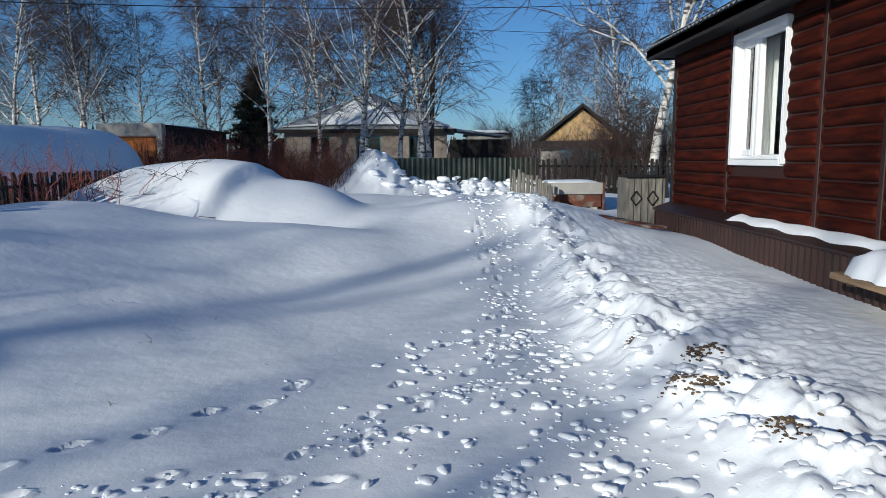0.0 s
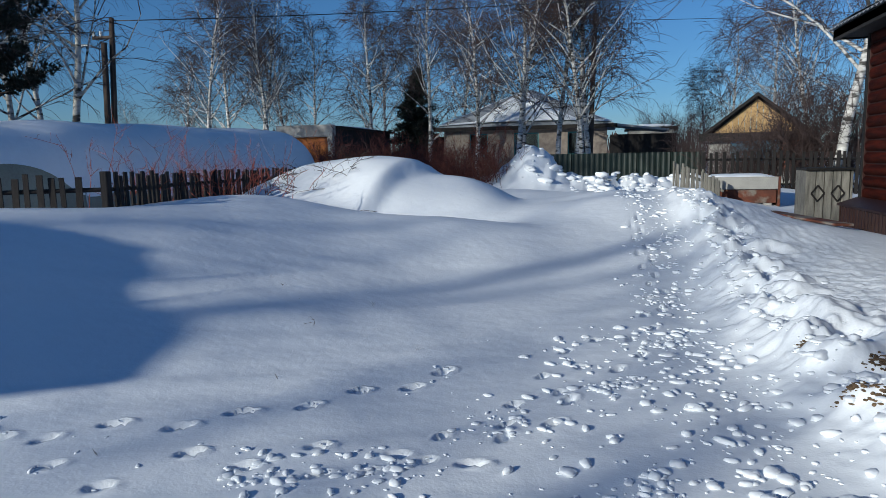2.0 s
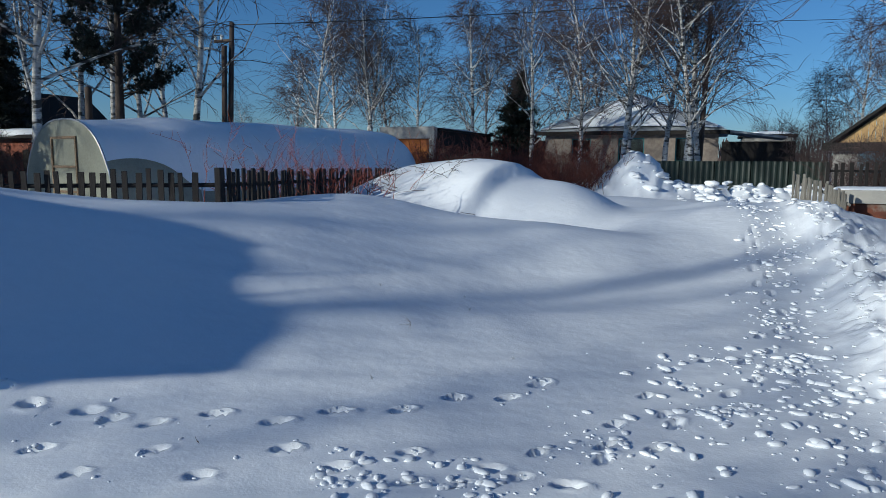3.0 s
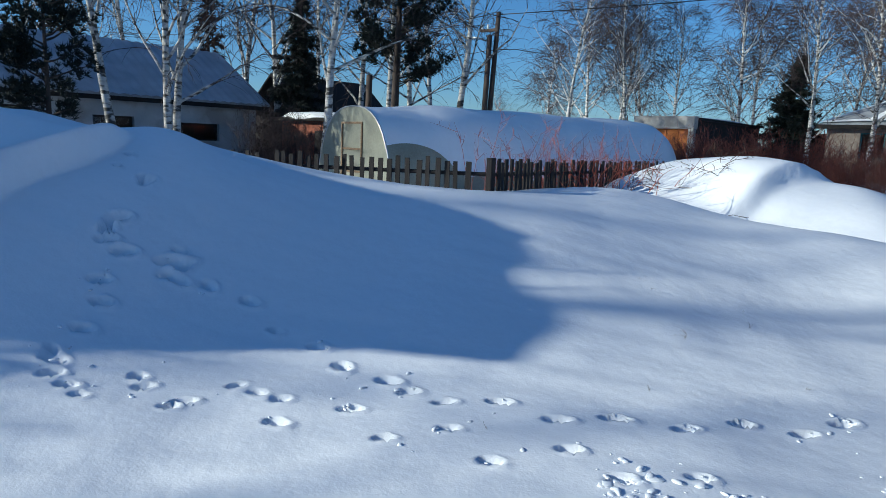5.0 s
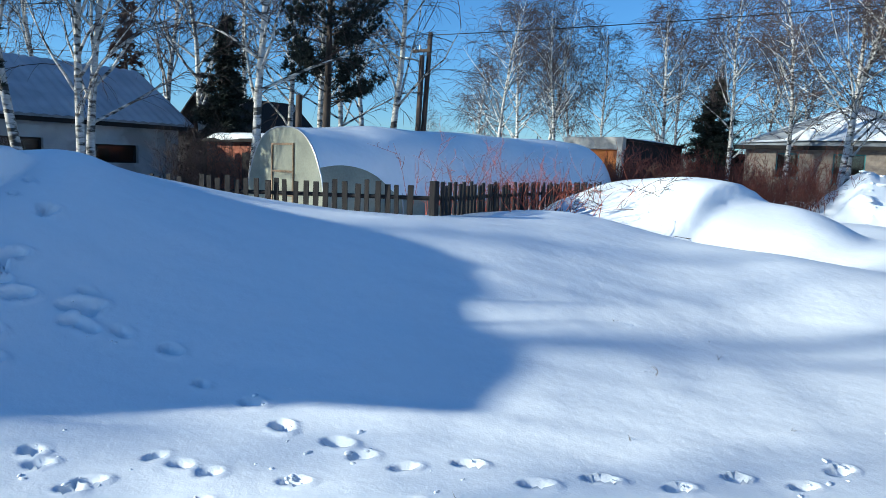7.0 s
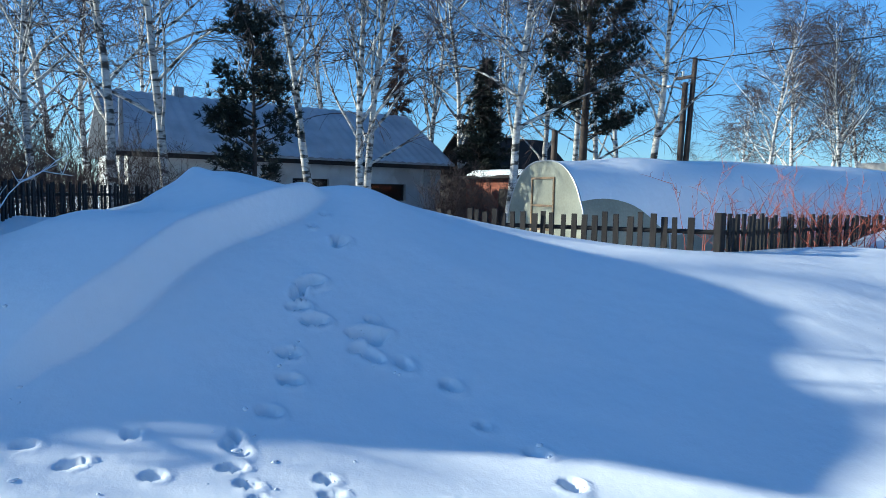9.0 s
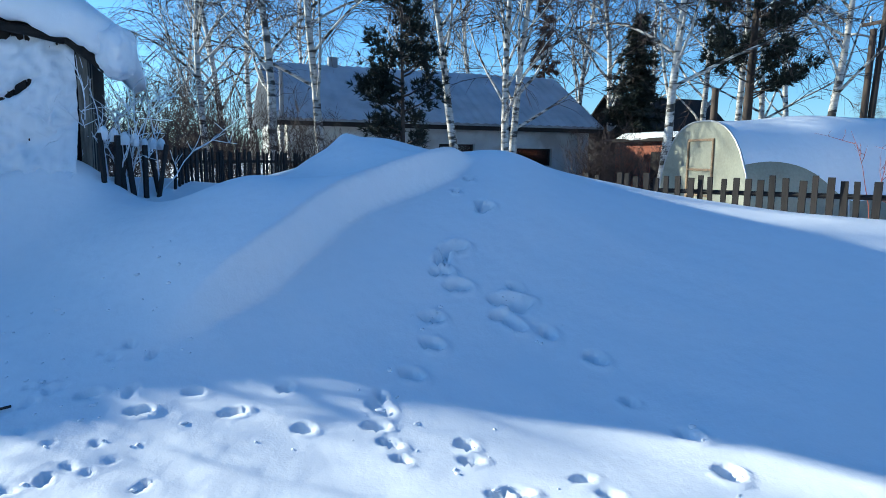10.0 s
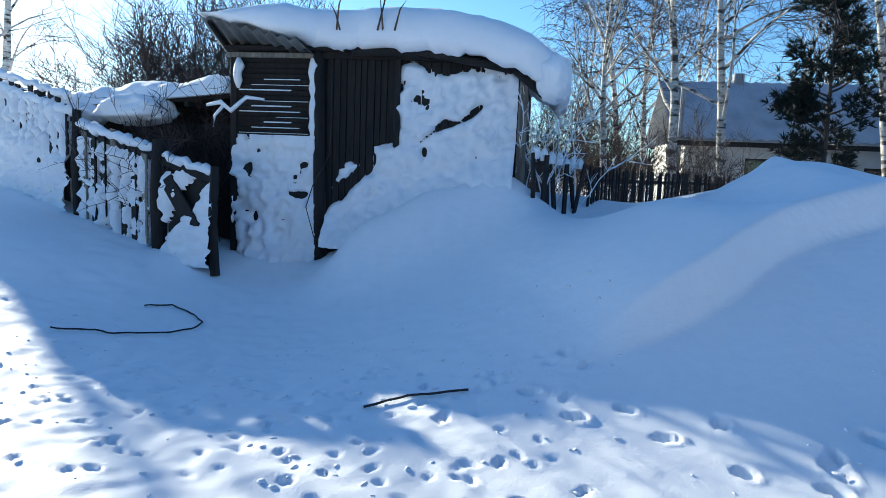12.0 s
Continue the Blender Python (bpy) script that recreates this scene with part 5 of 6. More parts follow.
# ---- utility poles and wires ----
def pole():
    p = thing("utility_pole", "dark wooden power pole with a leaning stub", "utility pole", at=(-15.1, 19.0, 0.4))
    part("pole", Mesh().tube([(-15.22, 18.95, 0), (-15.16, 18.98, 2.5), (-15.06, 19.1, 5.98)], [0.10, 0.095, 0.08], 10), BARK, p, smooth=True)
    part("stub", Mesh().tube([(-15.30, 18.80, 0), (-15.27, 18.82, 2.5), (-15.22, 18.87, 5.2)], [0.105, 0.10, 0.09], 10), BARK, p, smooth=True)
    part("crossarm", Mesh().box(-15.75, 19.0, 5.35, -15.0, 19.08, 5.44), BARK, p)
    for xx in (-15.7, -15.45):
        part("insulator", Mesh().tube([(xx, 19.04, 5.44), (xx, 19.04, 5.6)], [0.035, 0.045], 8), PVC, p)
    part("lamp_arm", Mesh().tube([(-15.3, 18.8, 5.0), (-15.6, 18.7, 5.12), (-15.85, 18.62, 5.1)], [0.03, 0.03, 0.06], 7), STEEL, p, smooth=True)
    q = thing("utility_pole", "short dark wooden post behind the greenhouse", "utility pole", at=(-17.5, 15.4, 0.4))
    part("pole", Mesh().tube([(-17.5, 15.4, 0), (-17.45, 15.4, 3.6)], [0.12, 0.10], 9), BARK, q, smooth=True)
    r = thing("utility_pole", "dark pole standing among the birches", "utility pole", at=(-0.6, 33, 0.4))
    part("pole", Mesh().tube([(-0.62, 33, 0), (-0.42, 33, 7.9)], [0.13, 0.11], 9), BARK, r, smooth=True)

    def wire(a, b, sag, r0, name, label):
        pts = [Vector(a).lerp(Vector(b), s) - Vector((0, 0, 4 * sag * s * (1 - s))) for s in np.linspace(0, 1, 25)]
        single(name, Mesh().tube(pts, [r0] * 25, 5), WIREMAT, label, "cable", smooth=True)
    wire((-15.06, 19.1, 5.9), (16, 36, 9.6), 0.42, 0.016, "power_cable", "black power cable strung between poles")
    wire((-15.45, 19.04, 5.58), (-42, 9, 6.6), 0.6, 0.012, "power_cable", "black power cable strung between poles")
    wire((-0.42, 33, 7.6), (30, 48, 10.6), 0.5, 0.012, "power_cable", "thin black wire in the distance")


pole()


# ---- trees ----
def spread(d, angle, turn):
    """A direction leaning angle degrees off d, turned about it."""
    a = d.cross(Vector((0.37, 0.91, 0.17))).normalized()
    b = d.cross(a)
    w = radians(angle)
    return (d * math.cos(w) + (a * math.cos(turn) + b * math.sin(turn)) * math.sin(w)).normalized()


def grow_line(p, d, length, segs, rnd, wobble, pull):
    pts = [p.copy()]
    for _ in range(segs):
        d = (d + Vector((rnd.gauss(0, wobble), rnd.gauss(0, wobble), rnd.gauss(0, wobble) + pull))).normalized()
        p = p + d * (length / segs)
        pts.append(p.copy())
    return pts, d


def birch_meshes(seed, height, lean=(0, 0), limbs=30, per=8, twigs=6, droop=0.22, thick=0.14, first=0.22, twig_r=0.0086):
    rnd = random.Random(seed)
    trunk, crown = Mesh(), Mesh()
    pts, d = [Vector((0, 0, -0.6))], Vector((lean[0], lean[1], 1)).normalized()
    for i in range(10):
        d = (d + Vector((rnd.gauss(0, 0.04), rnd.gauss(0, 0.04), 0.03))).normalized()
        pts.append(pts[-1] + d * (height * 0.92 + 0.6) / 10)
    radii = [thick * (1 - 0.93 * (i / 10) ** 0.9) * (1.25 if i == 0 else 1) for i in range(11)]
    trunk.tube(pts, radii, 9)

    def on_trunk(s):
        k = min(int(s * 10), 9)
        return pts[k].lerp(pts[k + 1], s * 10 - k), radii[k]
    for i in range(limbs):
        s = first + (0.97 - first) * (i / limbs) ** 0.85
        p, r = on_trunk(s)
        ln = height * (0.36 - 0.26 * ((s - first) / (1 - first))) * rnd.uniform(0.7, 1.2)
        dr = spread(Vector((0, 0, 1)), rnd.uniform(28, 58), rnd.uniform(0, 6.28))
        lp, ld = grow_line(p, dr, ln, 6, rnd, 0.10, 0.02)
        lr = min(r * 0.5, 0.045)
        trunk.tube(lp, [lr * (1 - 0.85 * j / 6) for j in range(7)], 5, cap=False)
        for b in range(per):
            u = 0.25 + 0.75 * (b + rnd.random()) / per
            k = min(int(u * 6), 5)
            bp = lp[k].lerp(lp[k + 1], u * 6 - k)
            bd = spread((lp[k + 1] - lp[k]).normalized(), rnd.uniform(25, 60), rnd.uniform(0, 6.28))
            bl = ln * rnd.uniform(0.22, 0.45) + 0.25
            bpts, bdir = grow_line(bp, bd, bl, 4, rnd, 0.14, -droop * 0.35)
            crown.tube(bpts, [0.013, 0.011, 0.009, 0.007, 0.005], 3, cap=False)
            for t in range(twigs):
                v = 0.2 + 0.8 * (t + rnd.random()) / twigs
                k2 = min(int(v * 4), 3)
                tp = bpts[k2].lerp(bpts[k2 + 1], v * 4 - k2)
                td = spread((bpts[k2 + 1] - bpts[k2]).normalized(), rnd.uniform(20, 55), rnd.uniform(0, 6.28))
                tpts, _ = grow_line(tp, td, rnd.uniform(0.4, 1.05), 3, rnd, 0.14, -droop)
                crown.tube(tpts, [twig_r, twig_r * 0.9, twig_r * 0.7, twig_r * 0.35], 3, cap=False)
    return trunk.data("trunk", BIRCH, True), crown.data("crown", TWIG)


def tree(name, label, category, group, meshes, m, scale=1.0):
    ob = new(name)
    ob.matrix_basis = m @ Matrix.Scale(scale, 4)
    tagged(ob, label, category, group)
    for nm, me in zip(("trunk", "crown"), meshes):
        c = new(nm, me)
        c.parent = ob
    return ob


BIRCHES = [birch_meshes(1, 11.0), birch_meshes(2, 11.5, (0.05, 0)), birch_meshes(3, 10.0, (-0.03, 0.02), droop=0.3), birch_meshes(5, 12, (0.06, 0.02), droop=0.28, thick=0.15, first=0.3)]
NEARBIRCHES = [birch_meshes(31, 11.0, (0, 0), 26, 6, 6, 0.26, 0.13, 0.24, 0.0068), birch_meshes(32, 11.5, (0.04, 0), 26, 6, 6, 0.28, 0.14, 0.26, 0.0068), birch_meshes(33, 10.5, (-0.03, 0.03), 26, 6, 6, 0.32, 0.13, 0.24, 0.0068), birch_meshes(35, 12, (0.05, 0.02), 26, 6, 6, 0.28, 0.15, 0.28, 0.0068)]
LEANER = birch_meshes(8, 11, (-0.28, 0.05), 18, 6, 5, 0.3, 0.14, 0.35, 0.006)


def polar(yaw, dist, ox=0.0, oy=0.0):
    return ox - dist * math.sin(radians(yaw)), oy + dist * math.cos(radians(yaw))


# beyond the garden, seen along the street
for k, (yaw, dist, which, sc, turn) in enumerate([
        (32.0, 41, 1, 1.1, 130), (27.4, 42, 3, 1.0, 200), (23.6, 47, 0, 1.0, 80), (16.4, 42, 1, 0.95, 20),
        (30.6, 46, 0, 1.12, 0), (28.4, 48, 1, 1.12, 60), (25.8, 50, 2, 1.05, 120), (33.5, 55, 2, 1.0, 10),
        (19.3, 38, 2, 1.02, 200), (18.0, 47, 0, 1.0, 40), (14.2, 37, 0, 1.02, 250), (12.2, 46, 1, 1.0, 15), (10.4, 36, 1, 1.0, 310), (8.6, 48, 2, 1.1, 140),
        (6.9, 30.5, 3, 1.0, 20), (6.2, 31, 0, 1.05, 180), (3.7, 31, 1, 1.0, 90), (2.0, 30, 3, 1.0, 150), (0.9, 31.5, 2, 1.12, 33), (1.6, 29.5, 1, 0.95, 270),
        (-16.9, 18.2, 3, 0.95, 75), (-13.0, 34, 2, 0.8, 15), (-9.8, 36, 0, 0.72, 75), (-15.5, 32, 1, 0.85, 200), (-8.0, 40, 2, 0.6, 100), (-18.5, 30, 0, 0.9, 0)]):
    x, y = polar(yaw, dist)
    tree("birch_tree", "bare birch with white trunk and drooping twigs", "tree", "birches", BIRCHES[which], pose(x, y, ground_at(x, y), 0, 0, turn), sc)
# round the long house
for yaw, dist, which, sc, turn in [
        (82.0, 17.0, 3, 0.95, 40), (78.1, 17.5, 1, 1.0, 200), (63.3, 18.0, 0, 1.0, 60), (62.6, 18.6, 2, 1.0, 140), (50.9, 18.5, 1, 1.05, 10), (54.5, 27, 2, 1.15, 80), (57.5, 30, 0, 1.2, 10),
        (48.0, 26, 0, 1.1, 250), (45.2, 22, 2, 1.0, 100), (39.6, 21, 1, 1.0, 300), (66.0, 33, 3, 1.1, 20), (70.0, 35, 0, 1.1, 90), (74.0, 34, 2, 1.1, 190), (86.0, 22, 2, 1.0, 0),
        (51.5, 36, 3, 1.1, 95), (80.0, 33, 0, 1.1, 260), (43.5, 26, 1, 0.95, 210), (87.5, 17, 1, 0.8, 120),
        (84.0, 26, 1, 1.0, 110), (89.0, 30, 0, 0.9, 45), (42.0, 30, 3, 1.0, 45), (36.0, 45, 2, 0.5, 0)]:
    x, y = polar(yaw, dist, -1.2, 0.3)
    tree("birch_tree", "bare birch with white trunk and drooping twigs", "tree", "birches", NEARBIRCHES[which], pose(x, y, ground_at(x, y), 0, 0, turn), sc)
THIN = [birch_meshes(18, 10.5, (0.03, 0.0), 13, 4, 3, 0.2, 0.19, 0.3, 0.006), birch_meshes(19, 10.5, (-0.03, 0.04), 12, 4, 3, 0.2, 0.17, 0.3, 0.006)]
# birches out of view towards the sun, added to streak the snow with shadow
for along, off, which, sc, turn in [(-31.5, -4.4, 0, 1.45, 30), (-35.0, -3.2, 1, 1.5, 200), (-52.0, -6.3, 1, 2.0, 100), (-55.0, -7.6, 0, 2.1, 250), (-60.0, -9.0, 1, 2.2, 20), (-58.0, -10.6, 0, 2.2, 310)]:
    x, y = along * -sx + off * -sy, along * -sy - off * -sx
    tree("birch_tree", "unseen bare birch towards the sun, casting a streak shadow", "tree", "birches", THIN[which], pose(x, y, ground_at(x, y), 0, 0, turn), sc)
x, y = polar(66.2, 17.5, -1.2, 0.3)
tree("birch_tree", "bare birch with a strongly leaning white trunk", "tree", "birches", LEANER, pose(x, y, ground_at(x, y), 0, 0, 60), 1.0)


def needle_tuft(m, p, d, rnd, size, count):
    for _ in range(count):
        a = spread(d, rnd.uniform(5, 75), rnd.uniform(0, 6.28))
        s = a.cross(Vector((rnd.gauss(0, 1), rnd.gauss(0, 1), rnd.gauss(0, 1)))).normalized() * size * 0.09
        q = p + a * size * rnd.uniform(0.7, 1.2)
        m.add([tuple(p + s), tuple(p - s), tuple(q)], [(0, 1, 2)])


def conifer_meshes(seed, height, width, material, pine=False, density=1.0):
    rnd = random.Random(seed)
    trunk, crown = Mesh(), Mesh()
    pts, _ = grow_line(Vector((0, 0, -0.5)), Vector((0, 0, 1)), height + 0.4, 8, rnd, 0.02, 0.02)
    trunk.tube(pts, [0.16 * height / 10 * (1 - 0.92 * i / 8) for i in range(9)], 8)
    z, first = 0, (0.30 if pine else 0.05)
    n = int((60 if pine else 110) * density)
    for i in range(n):
        s = first + (0.99 - first) * i / n
        k = min(int(s * 8), 7)
        p = pts[k].lerp(pts[k + 1], s * 8 - k)
        ln = width * ((1 - s) ** 0.75 if not pine else (0.35 + 0.65 * math.sin(min(1, (1 - s) * 1.5) * math.pi / 1.6))) * rnd.uniform(0.6, 1.15)
        d = spread(Vector((0, 0, 1)), rnd.uniform(60, 85) if pine else rnd.uniform(85, 105), rnd.uniform(0, 6.28))
        bp, bd = grow_line(p, d, ln, 5, rnd, 0.10 if pine else 0.05, 0.03 if pine else -0.02)
        trunk.tube(bp, [0.025 * (1 - 0.15 * j) for j in range(6)], 4, cap=False)
        steps = max(3, int(ln / (0.16 if pine else 0.10)))
        for j in range(steps):
            u = (0.45 if pine else 0.1) + (0.55 if pine else 0.9) * (j + rnd.random()) / steps
            kk = min(int(u * 5), 4)
            q = bp[kk].lerp(bp[kk + 1], u * 5 - kk)
            if pine:
                for _ in range(5):
                    o = q + Vector((rnd.gauss(0, 0.13), rnd.gauss(0, 0.13), rnd.gauss(0.04, 0.10)))
                    needle_tuft(crown, o, (bd + Vector((0, 0, 0.5))).normalized(), rnd, 0.17, 16)
            else:
                side = bd.cross(Vector((0, 0, 1))).normalized() * rnd.choice((-1, 1))
                w = (1 - u) * ln * 0.35 + 0.08
                needle_tuft(crown, q + side * rnd.uniform(0, w), (side + bd * 0.6 + Vector((0, 0, -0.25))).normalized(), rnd, 0.34, 12)
    return trunk.data("trunk", BARK, True), crown.data("crown", material)


SPRUCE, PINE, PINE2 = conifer_meshes(4, 7.0, 2.0, NEEDLE, False, 1.5), conifer_meshes(6, 5.2, 1.05, NEEDLE, True, 0.75), conifer_meshes(9, 10.5, 1.9, NEEDLE, True, 1.3)
BROAD = conifer_meshes(24, 7.0, 2.7, NEEDLE, False, 1.9)
DRY = conifer_meshes(7, 9.0, 1.4, DRYNEEDLE, False, 0.8)
for me, yaw, dist, sc, ox, oy, name, label in [
        (BROAD, 15.8, 40, 0.90, 0, 0, "spruce_tree", "dark green pointed spruce beyond the garden"),
        (PINE, 71.7, 15.5, 0.98, -1.2, 0.3, "pine_tree", "young dark pine in front of the long house"),
        (PINE2, 44.8, 20.0, 0.95, -1.2, 0.3, "pine_tree", "tall dark pine behind the greenhouse"),
        (DRY, 60.3, 32, 1.0, -1.2, 0.3, "spruce_tree", "brownish spruce behind the long house"),
        (SPRUCE, 53.4, 24, 0.85, -1.2, 0.3, "spruce_tree", "dark thin spruce among the birches")]:
    x, y = polar(yaw, dist, ox, oy)
    tree(name, label, "tree", "conifers", me, pose(x, y, ground_at(x, y), 0, 0, 30), sc)


def bush_mesh(seed, height, width, stems, material, r=0.008, droop=0.0, sub=5):
    rnd = random.Random(seed)
    m, tw = Mesh(), Mesh()
    for _ in range(stems):
        b = Vector((rnd.gauss(0, width * 0.22), rnd.gauss(0, width * 0.22), -0.2))
        d = spread(Vector((0, 0, 1)), abs(rnd.gauss(0, 22)), rnd.uniform(0, 6.28))
        ln = height * rnd.uniform(0.6, 1.1)
        pts, _ = grow_line(b, d, ln, 6, rnd, 0.10, -droop)
        m.tube(pts, [r * (1 - 0.12 * j) for j in range(7)], 4, cap=False)
        for j in range(sub):
            u = rnd.uniform(0.3, 0.98)
            k = min(int(u * 6), 5)
            q = pts[k].lerp(pts[k + 1], u * 6 - k)
            sp, _ = grow_line(q, spread((pts[k + 1] - pts[k]).normalized(), rnd.uniform(20, 65), rnd.uniform(0, 6.28)), ln * rnd.uniform(0.12, 0.35), 3, rnd, 0.15, -droop * 0.5)
            tw.tube(sp, [r * 0.6, r * 0.5, r * 0.4, r * 0.2], 3, cap=False)
            for _2 in range(2):
                tp, _ = grow_line(sp[rnd.choice((1, 2))], spread(Vector((0, 0, 1)), rnd.uniform(10, 80), rnd.uniform(0, 6.28)), ln * 0.12, 2, rnd, 0.2, 0)
                tw.tube(tp, [r * 0.45, r * 0.35, r * 0.2], 3, cap=False)
    return m.data("stem_cluster", material), tw.data("crown", material)


DARKBUSH = [bush_mesh(11, 3.0, 1.8, 40, TWIG, 0.011, 0.0, 14), bush_mesh(12, 2.6, 1.6, 36, TWIG, 0.010, 0.02, 14)]
REDBUSH = [bush_mesh(13, 1.6, 1.5, 60, THICKET, 0.008, 0.0, 7), bush_mesh(14, 1.3, 1.4, 55, THICKET, 0.008, 0.02, 7)]
CANEBUSH = [bush_mesh(15, 1.15, 0.9, 9, CANE, 0.006, 0.02, 3), bush_mesh(16, 0.95, 0.9, 8, CANE, 0.006, 0.04, 3)]


def bush(me, x, y, turn, sc, label, group, name="bush", sink=0.0):
    ob = new(name)
    ob.matrix_basis = pose(x, y, ground_at(x, y) - sink, 0, 0, turn) @ Matrix.Scale(sc, 4)
    for nm, mesh in zip(("stem", "crown"), me):
        new(nm, mesh).parent = ob
    return tagged(ob, label, "bush", group)


rnd = random.Random(21)
for i in range(16):                        # red thicket beyond the mound
    yaw = 9.5 + i * 0.95
    d = rnd.uniform(19, 25)
    x, y = polar(yaw, d)
    bush(REDBUSH[i % 2], x, y, rnd.uniform(0, 360), rnd.uniform(0.9, 1.25), "dense red-brown bare shrub thicket", "red shrubs")
for i in range(12):                        # raspberry canes by the garden fence
    s = i / 11
    x, y = -6.15 - 0.5 * s + rnd.uniform(-0.25, 0.2), 7.9 + 4.2 * s
    bush(CANEBUSH[i % 2], x, y, rnd.uniform(0, 360), rnd.uniform(0.9, 1.2), "red bare raspberry canes by the picket fence", "raspberry canes", "raspberry_cane")
for yaw, d, sc in [(94.0, 13.5, 1.0), (91.5, 15, 1.1), (96, 15.5, 1.1), (88.0, 18, 1.1), (99, 15, 1.15), (85, 19, 1.2), (103, 16.5, 1.25), (108, 16.5, 1.3), (112, 16.5, 1.3), (116, 15.5, 1.35), (120, 16.0, 1.4), (124, 16.5, 1.2)]:
    x, y = polar(yaw, d, -1.3, -0.1)
    bush(DARKBUSH[int(d) % 2], x, y, rnd.uniform(0, 360), sc, "dark bare bush with tangled branches", "dark bushes")
WHITEBUSH = [bush_mesh(18, 1.9, 1.3, 16, FROST, 0.014, 0.02, 5)]
for x, y, sc in ((-9.9, -0.15, 0.8), ):
    bush(WHITEBUSH[0], x, y, x * 90, sc, "bush with thick hoarfrost beside the shed", "frosted bushes")
bush(DARKBUSH[1], -9.75, -4.95, 200, 0.82, "dark bare bush with tangled branches", "dark bushes")
bush(DARKBUSH[0], -16.4, -7.4, 40, 1.65, "dark bare bush with tangled branches", "dark bushes")
bush(DARKBUSH[1], -17.0, -9.4, 140, 1.6, "dark bare bush with tangled branches", "dark bushes")
for yaw, d, sc in [(-8.8, 19.5, 0.62), (-10.0, 18.6, 0.55), (-11.2, 20, 0.62), (-12.3, 19, 0.6), (-13.5, 20, 0.72), (-14.8, 19, 0.95), (-16, 19.5, 1.0), (-17.5, 19, 1.0), (-7.0, 33, 1.0), (-5.0, 48, 1.3), (-3.9, 50, 1.2), (38, 22, 0.7), (34.5, 26, 0.8), (55, 21, 0.6), (57, 20, 0.7), (52, 20, 0.6), (85, 16.5, 0.8), (80, 16, 0.7)]:
    x, y = polar(yaw, d)
    bush(DARKBUSH[int(d * 2) % 2], x, y, rnd.uniform(0, 360), sc, "dark bare bush with tangled branches", "dark bushes")

# far woods on the horizon
m = Mesh()
rnd = random.Random(31)
for i in range(700):
    yaw = rnd.uniform(-60, 200)
    d = rnd.uniform(130, 260)
    x, y = polar(yaw, d)
    h = rnd.uniform(4, 8)
    for j in range(7):
        a = rnd.uniform(0, 6.28)
        px, py = x + rnd.gauss(0, 2), y + rnd.gauss(0, 2)
        m.tube([(px, py, 0), (px + math.cos(a), py + math.sin(a), h * rnd.uniform(0.6, 1.1))], [0.35, 0.1], 3, cap=False)
single("far_woods", m, TWIG, "bare grey-brown woods on the horizon", "woods", kind="stuff")


# ---- small things on the snow ----
def clod_field(name, label, spots, material, seed):
    rnd = random.Random(seed)
    m = Mesh()
    base = bmesh.new()
    bmesh.ops.create_icosphere(base, subdivisions=2, radius=1)
    vs = [v.co.copy() for v in base.verts]
    fs = [tuple(v.index for v in f.verts) for f in base.faces]
    base.free()
    for x, y, s in spots:
        z = ground_at(x, y)
        q = Euler((rnd.uniform(0, 3), rnd.uniform(0, 3), rnd.uniform(0, 3))).to_matrix()
        k = Vector((rnd.uniform(0.8, 1.6), rnd.uniform(0.6, 1.0), rnd.uniform(0.32, 0.6))) * s
        turn = Euler((0, 0, rnd.uniform(0, 6.28))).to_matrix()
        out = []
        for v in vs:
            w = q @ v
            w = w * (1 + 0.42 * noise.noise(w * 1.9 + Vector((x * 7, y * 7, s * 90))))
            w = turn @ Vector((w.x * k.x, w.y * k.y, w.z * k.z))
            out.append((x + w.x, y + w.y, z + w.z + s * 0.1))
        m.add(out, fs)
    return single(name, m, material, label, "snow clods", kind="stuff", smooth=True)


rnd = random.Random(51)
spots = []
for i in range(520):                       # kicked-up crumbs along the furrow
    y = 1.6 + 10.5 * rnd.random() ** 1.3
    x = float(bank_line(np.array([y]))[0]) - 0.40 + rnd.gauss(0, 0.20 + 0.05 * max(0, 4 - y))
    spots.append((x, y, 0.009 + 0.034 * rnd.random() ** 2.2))
for i in range(420):
    y = 1.7 + 3.6 * rnd.random()
    spots.append((0.45 + rnd.gauss(0, 0.50), y, 0.007 + 0.034 * rnd.random() ** 2.4))
for i in range(45):                        # flat broken lumps below the bank
    spots.append((rnd.uniform(0.55, 1.75), 1.75 + 1.7 * rnd.random(), rnd.uniform(0.022, 0.045)))
for i in range(480):                       # lumps on the face of the bank
    y = 1.8 + 10.5 * rnd.random() ** 1.25
    x = float(bank_line(np.array([y]))[0]) + 0.03 + abs(rnd.gauss(0, 0.20))
    spots.append((x, y, 0.010 + 0.045 * rnd.random() ** 2.6))
for fx, fy, turn, ln, wd, depth in FOOTPRINTS:    # snow thrown out of the prints
    if fy > 0.9 and fx > -5.6:
        for _ in range(rnd.choice((0, 1, 2, 4))):
            spots.append((fx + rnd.gauss(0, 0.09), fy + rnd.gauss(0, 0.09), 0.005 + 0.016 * rnd.random() ** 2))
for cx, cy, n in ((-0.95, 2.62, 60), (-0.45, 3.3, 40), (0.1, 3.9, 40), (0.25, 2.7, 40), (-1.45, 2.5, 50), (0.5, 4.9, 40), (0.55, 6.2, 40)):
    for _ in range(n):                     # trampled patches
        spots.append((cx + rnd.gauss(0, 0.13), cy + rnd.gauss(0, 0.11), 0.006 + 0.026 * rnd.random() ** 2.2))
clod_field("snow_clods", "loose white snow clods along the trodden furrow", spots, SNOW, 1)
spots = []
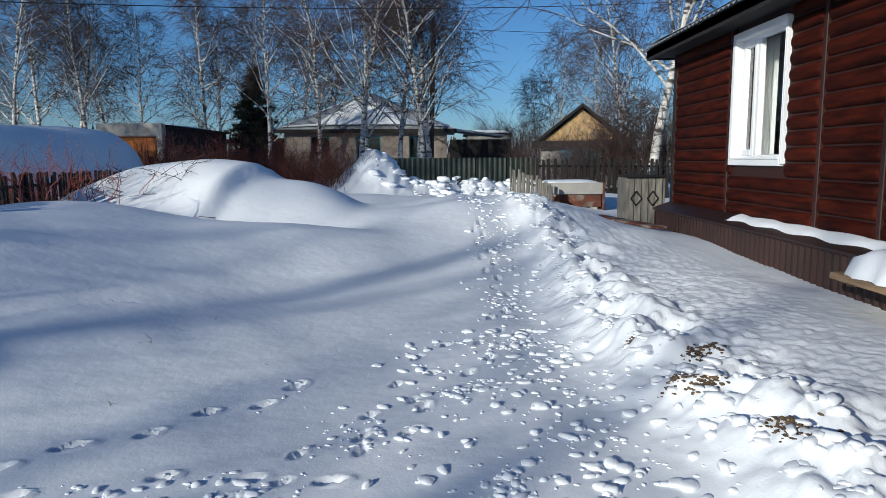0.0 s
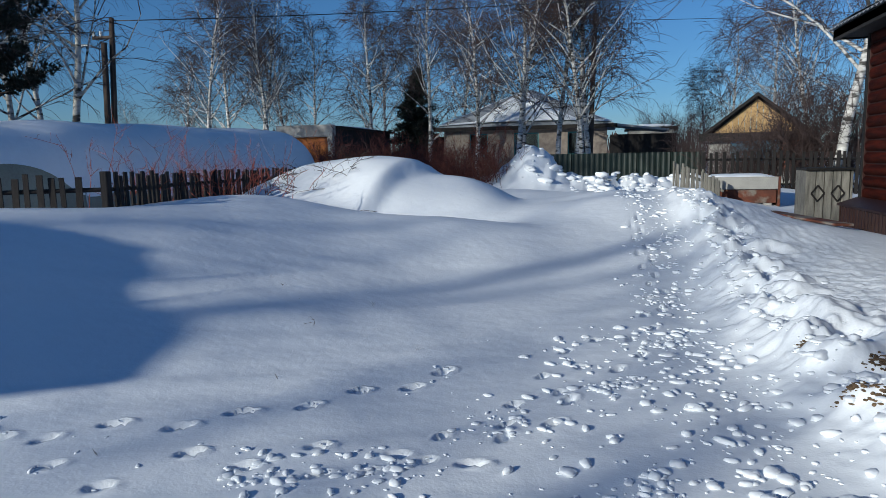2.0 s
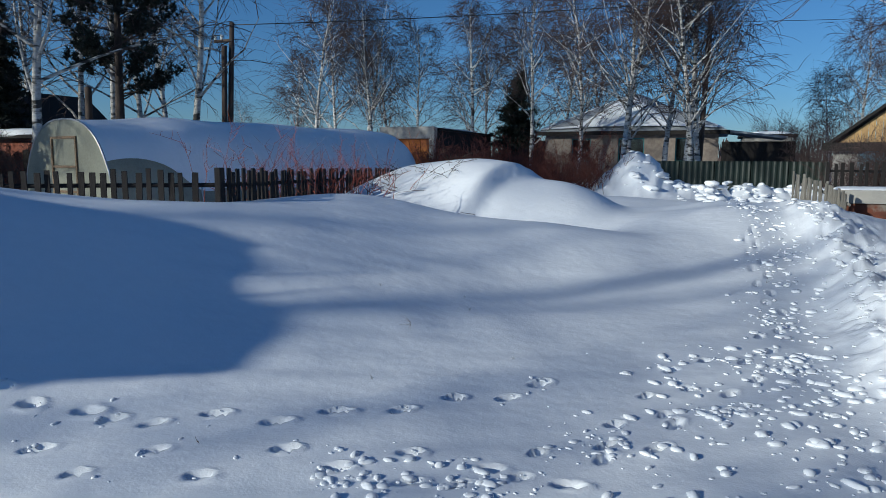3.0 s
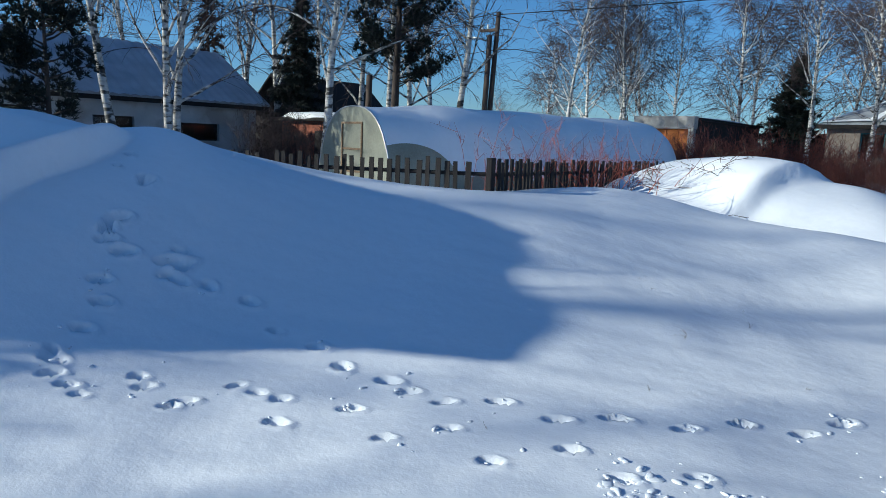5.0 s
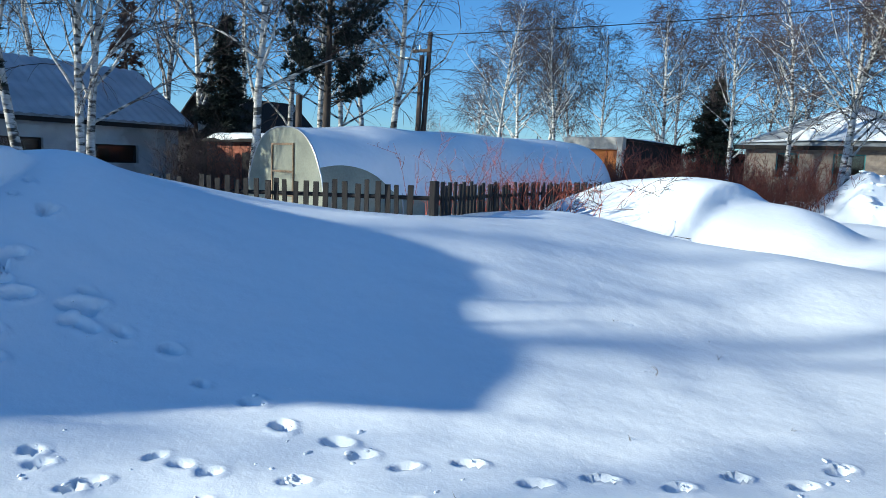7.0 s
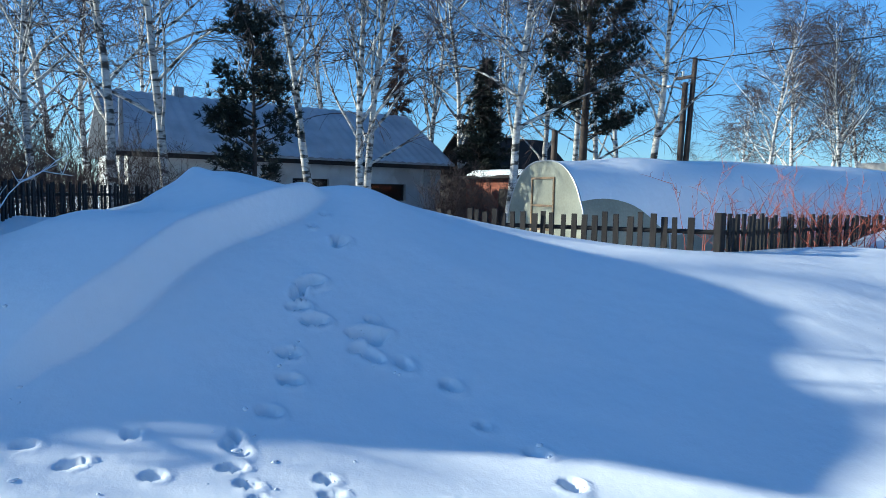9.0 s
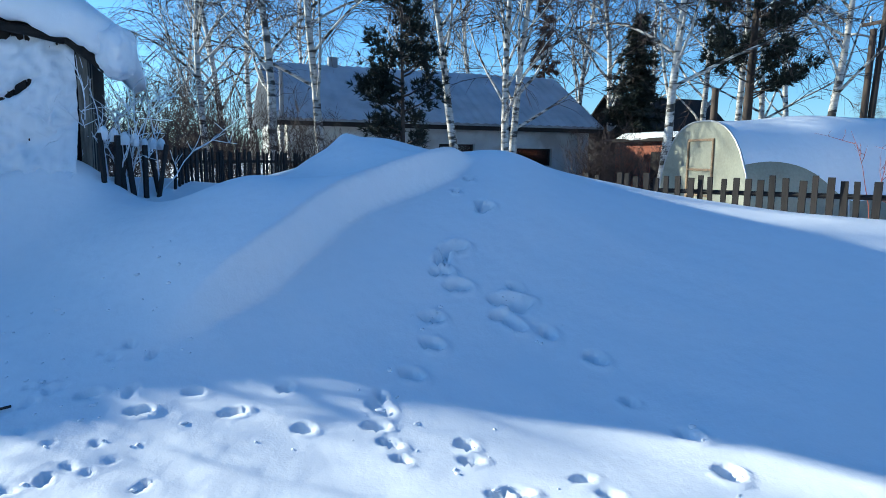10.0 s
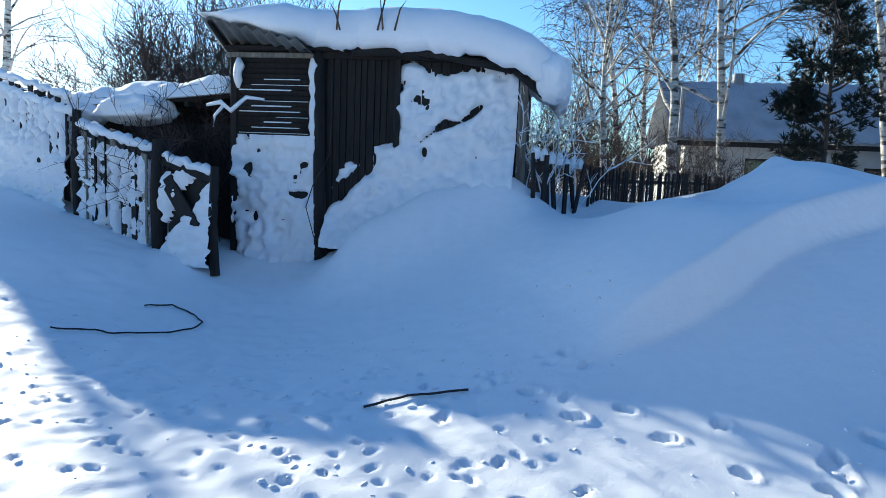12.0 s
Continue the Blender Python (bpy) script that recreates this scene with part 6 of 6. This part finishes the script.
for i in range(500):                       # crumbs on the trodden yard
    x, y = rnd.uniform(-7, -1.5), rnd.uniform(-4.5, 0.4)
    spots.append((x, y, 0.008 + 0.014 * rnd.random() ** 2))
clod_field("snow_clods", "small crumbs of snow on the trodden yard", spots, SNOW, 2)
spots = []
for i in range(260):
    x, y = 0.2 + rnd.gauss(0, 1.9), 20.3 + rnd.gauss(0, 0.9)
    spots.append((x, y, 0.05 + 0.14 * rnd.random() ** 2))
clod_field("snow_clods", "tossed lumps of ploughed snow by the road", spots, SNOW, 3)
spots = []
for cx, cy, n, r in ((1.52, 3.90, 130, 0.050), (1.23, 3.46, 80, 0.040), (1.34, 3.34, 90, 0.040), (1.49, 2.74, 190, 0.060), (1.21, 4.26, 35, 0.022)):
    for i in range(n):
        spots.append((cx + rnd.gauss(0, r), cy + rnd.gauss(0, r * 0.8), 0.004 + 0.011 * rnd.random()))
clod_field("dirt_clods", "brown frozen earth showing through the snow bank", spots, EARTH, 4)


def cable_on_snow(points, r, label):
    pts = []
    for a, b in zip(points[:-1], points[1:]):
        for s in np.linspace(0, 1, 8)[:-1]:
            x, y = a[0] + (b[0] - a[0]) * s, a[1] + (b[1] - a[1]) * s
            pts.append((x, y, ground_at(x, y) + r + 0.012))
    single("cable", Mesh().tube(pts, [r] * len(pts), 6), WIREMAT, label, "cable", smooth=True)


cable_on_snow([(-5.3, -1.18), (-5.42, -1.05), (-5.49, -0.94), (-5.52, -0.75), (-5.53, -0.52)], 0.008, "dark cable end lying on the snow")
cable_on_snow([(-6.46, -4.31), (-6.62, -4.0), (-6.75, -3.7), (-6.95, -3.48), (-7.13, -3.37), (-7.35, -3.38), (-7.5, -3.55), (-7.6, -3.85), (-7.42, -4.1)], 0.008, "dark hose loop lying on the snow")


# dry stalks poking out of the drifts
def stalks(name, label, spots, seed, low, high, material, r, flat):
    rnd = random.Random(seed)
    m = Mesh()
    for x, y in spots:
        d = Vector((rnd.gauss(0, flat), rnd.gauss(0, flat), 1)).normalized()
        ln = rnd.uniform(low, high)
        pts, _ = grow_line(Vector((x, y, ground_at(x, y) - 0.03)), d, ln, 5, rnd, 0.22, -0.12 * flat)
        m.tube(pts, [r, r, r * 0.8, r * 0.7, r * 0.5, r * 0.3], 3, cap=False)
        for k in range(rnd.choice((0, 1, 1, 2))):
            q, _ = grow_line(pts[rnd.choice((2, 3))], spread(d, 50, rnd.uniform(0, 6.28)), ln * 0.35, 3, rnd, 0.2, -0.05)
            m.tube(q, [r * 0.7, r * 0.6, r * 0.5, r * 0.3], 3, cap=False)
    single(name, m, material, label, "dry weeds", kind="stuff")


rnd = random.Random(61)
stalks("dry_weeds", "dark dry stalks on the snow mound", [(-4.9 + rnd.gauss(0, 0.75), 11.0 + rnd.gauss(0, 0.45)) for _ in range(70)], 1, 0.3, 0.75, WEED, 0.006, 1.6)
stalks("dry_weeds", "red dry stems by the snow mound", [(-5.7 + rnd.gauss(0, 0.45), 9.8 + rnd.gauss(0, 0.7)) for _ in range(60)], 2, 0.5, 1.1, CANE, 0.006, 0.35)
stalks("dry_weeds", "fine grass stems sticking out of smooth snow", [(-2.0 + rnd.gauss(0, 1.0), 4.6 + rnd.gauss(0, 1.3)) for _ in range(55)], 3, 0.05, 0.16, WEED, 0.0025, 1.5)
m = Mesh()
for y, h, dy in ((-3.3, 0.45, 0.1), (-3.25, 0.25, -0.15), (-2.7, 0.6, 0.3), (-2.62, 0.3, -0.05), (-2.45, 0.35, 0.2)):
    m.tube([(-9.02, y * 0.8, 3.0), (-9.0, y * 0.8 + dy * 0.3, 3.05 + h * 0.5), (-9.02, y * 0.8 + dy * 0.8, 3.1 + h * 0.8)], [0.012, 0.009, 0.004], 5)
single("dry_weeds", m, WEED, "bare twigs standing in the shed roof snow", "dry weeds", kind="stuff")
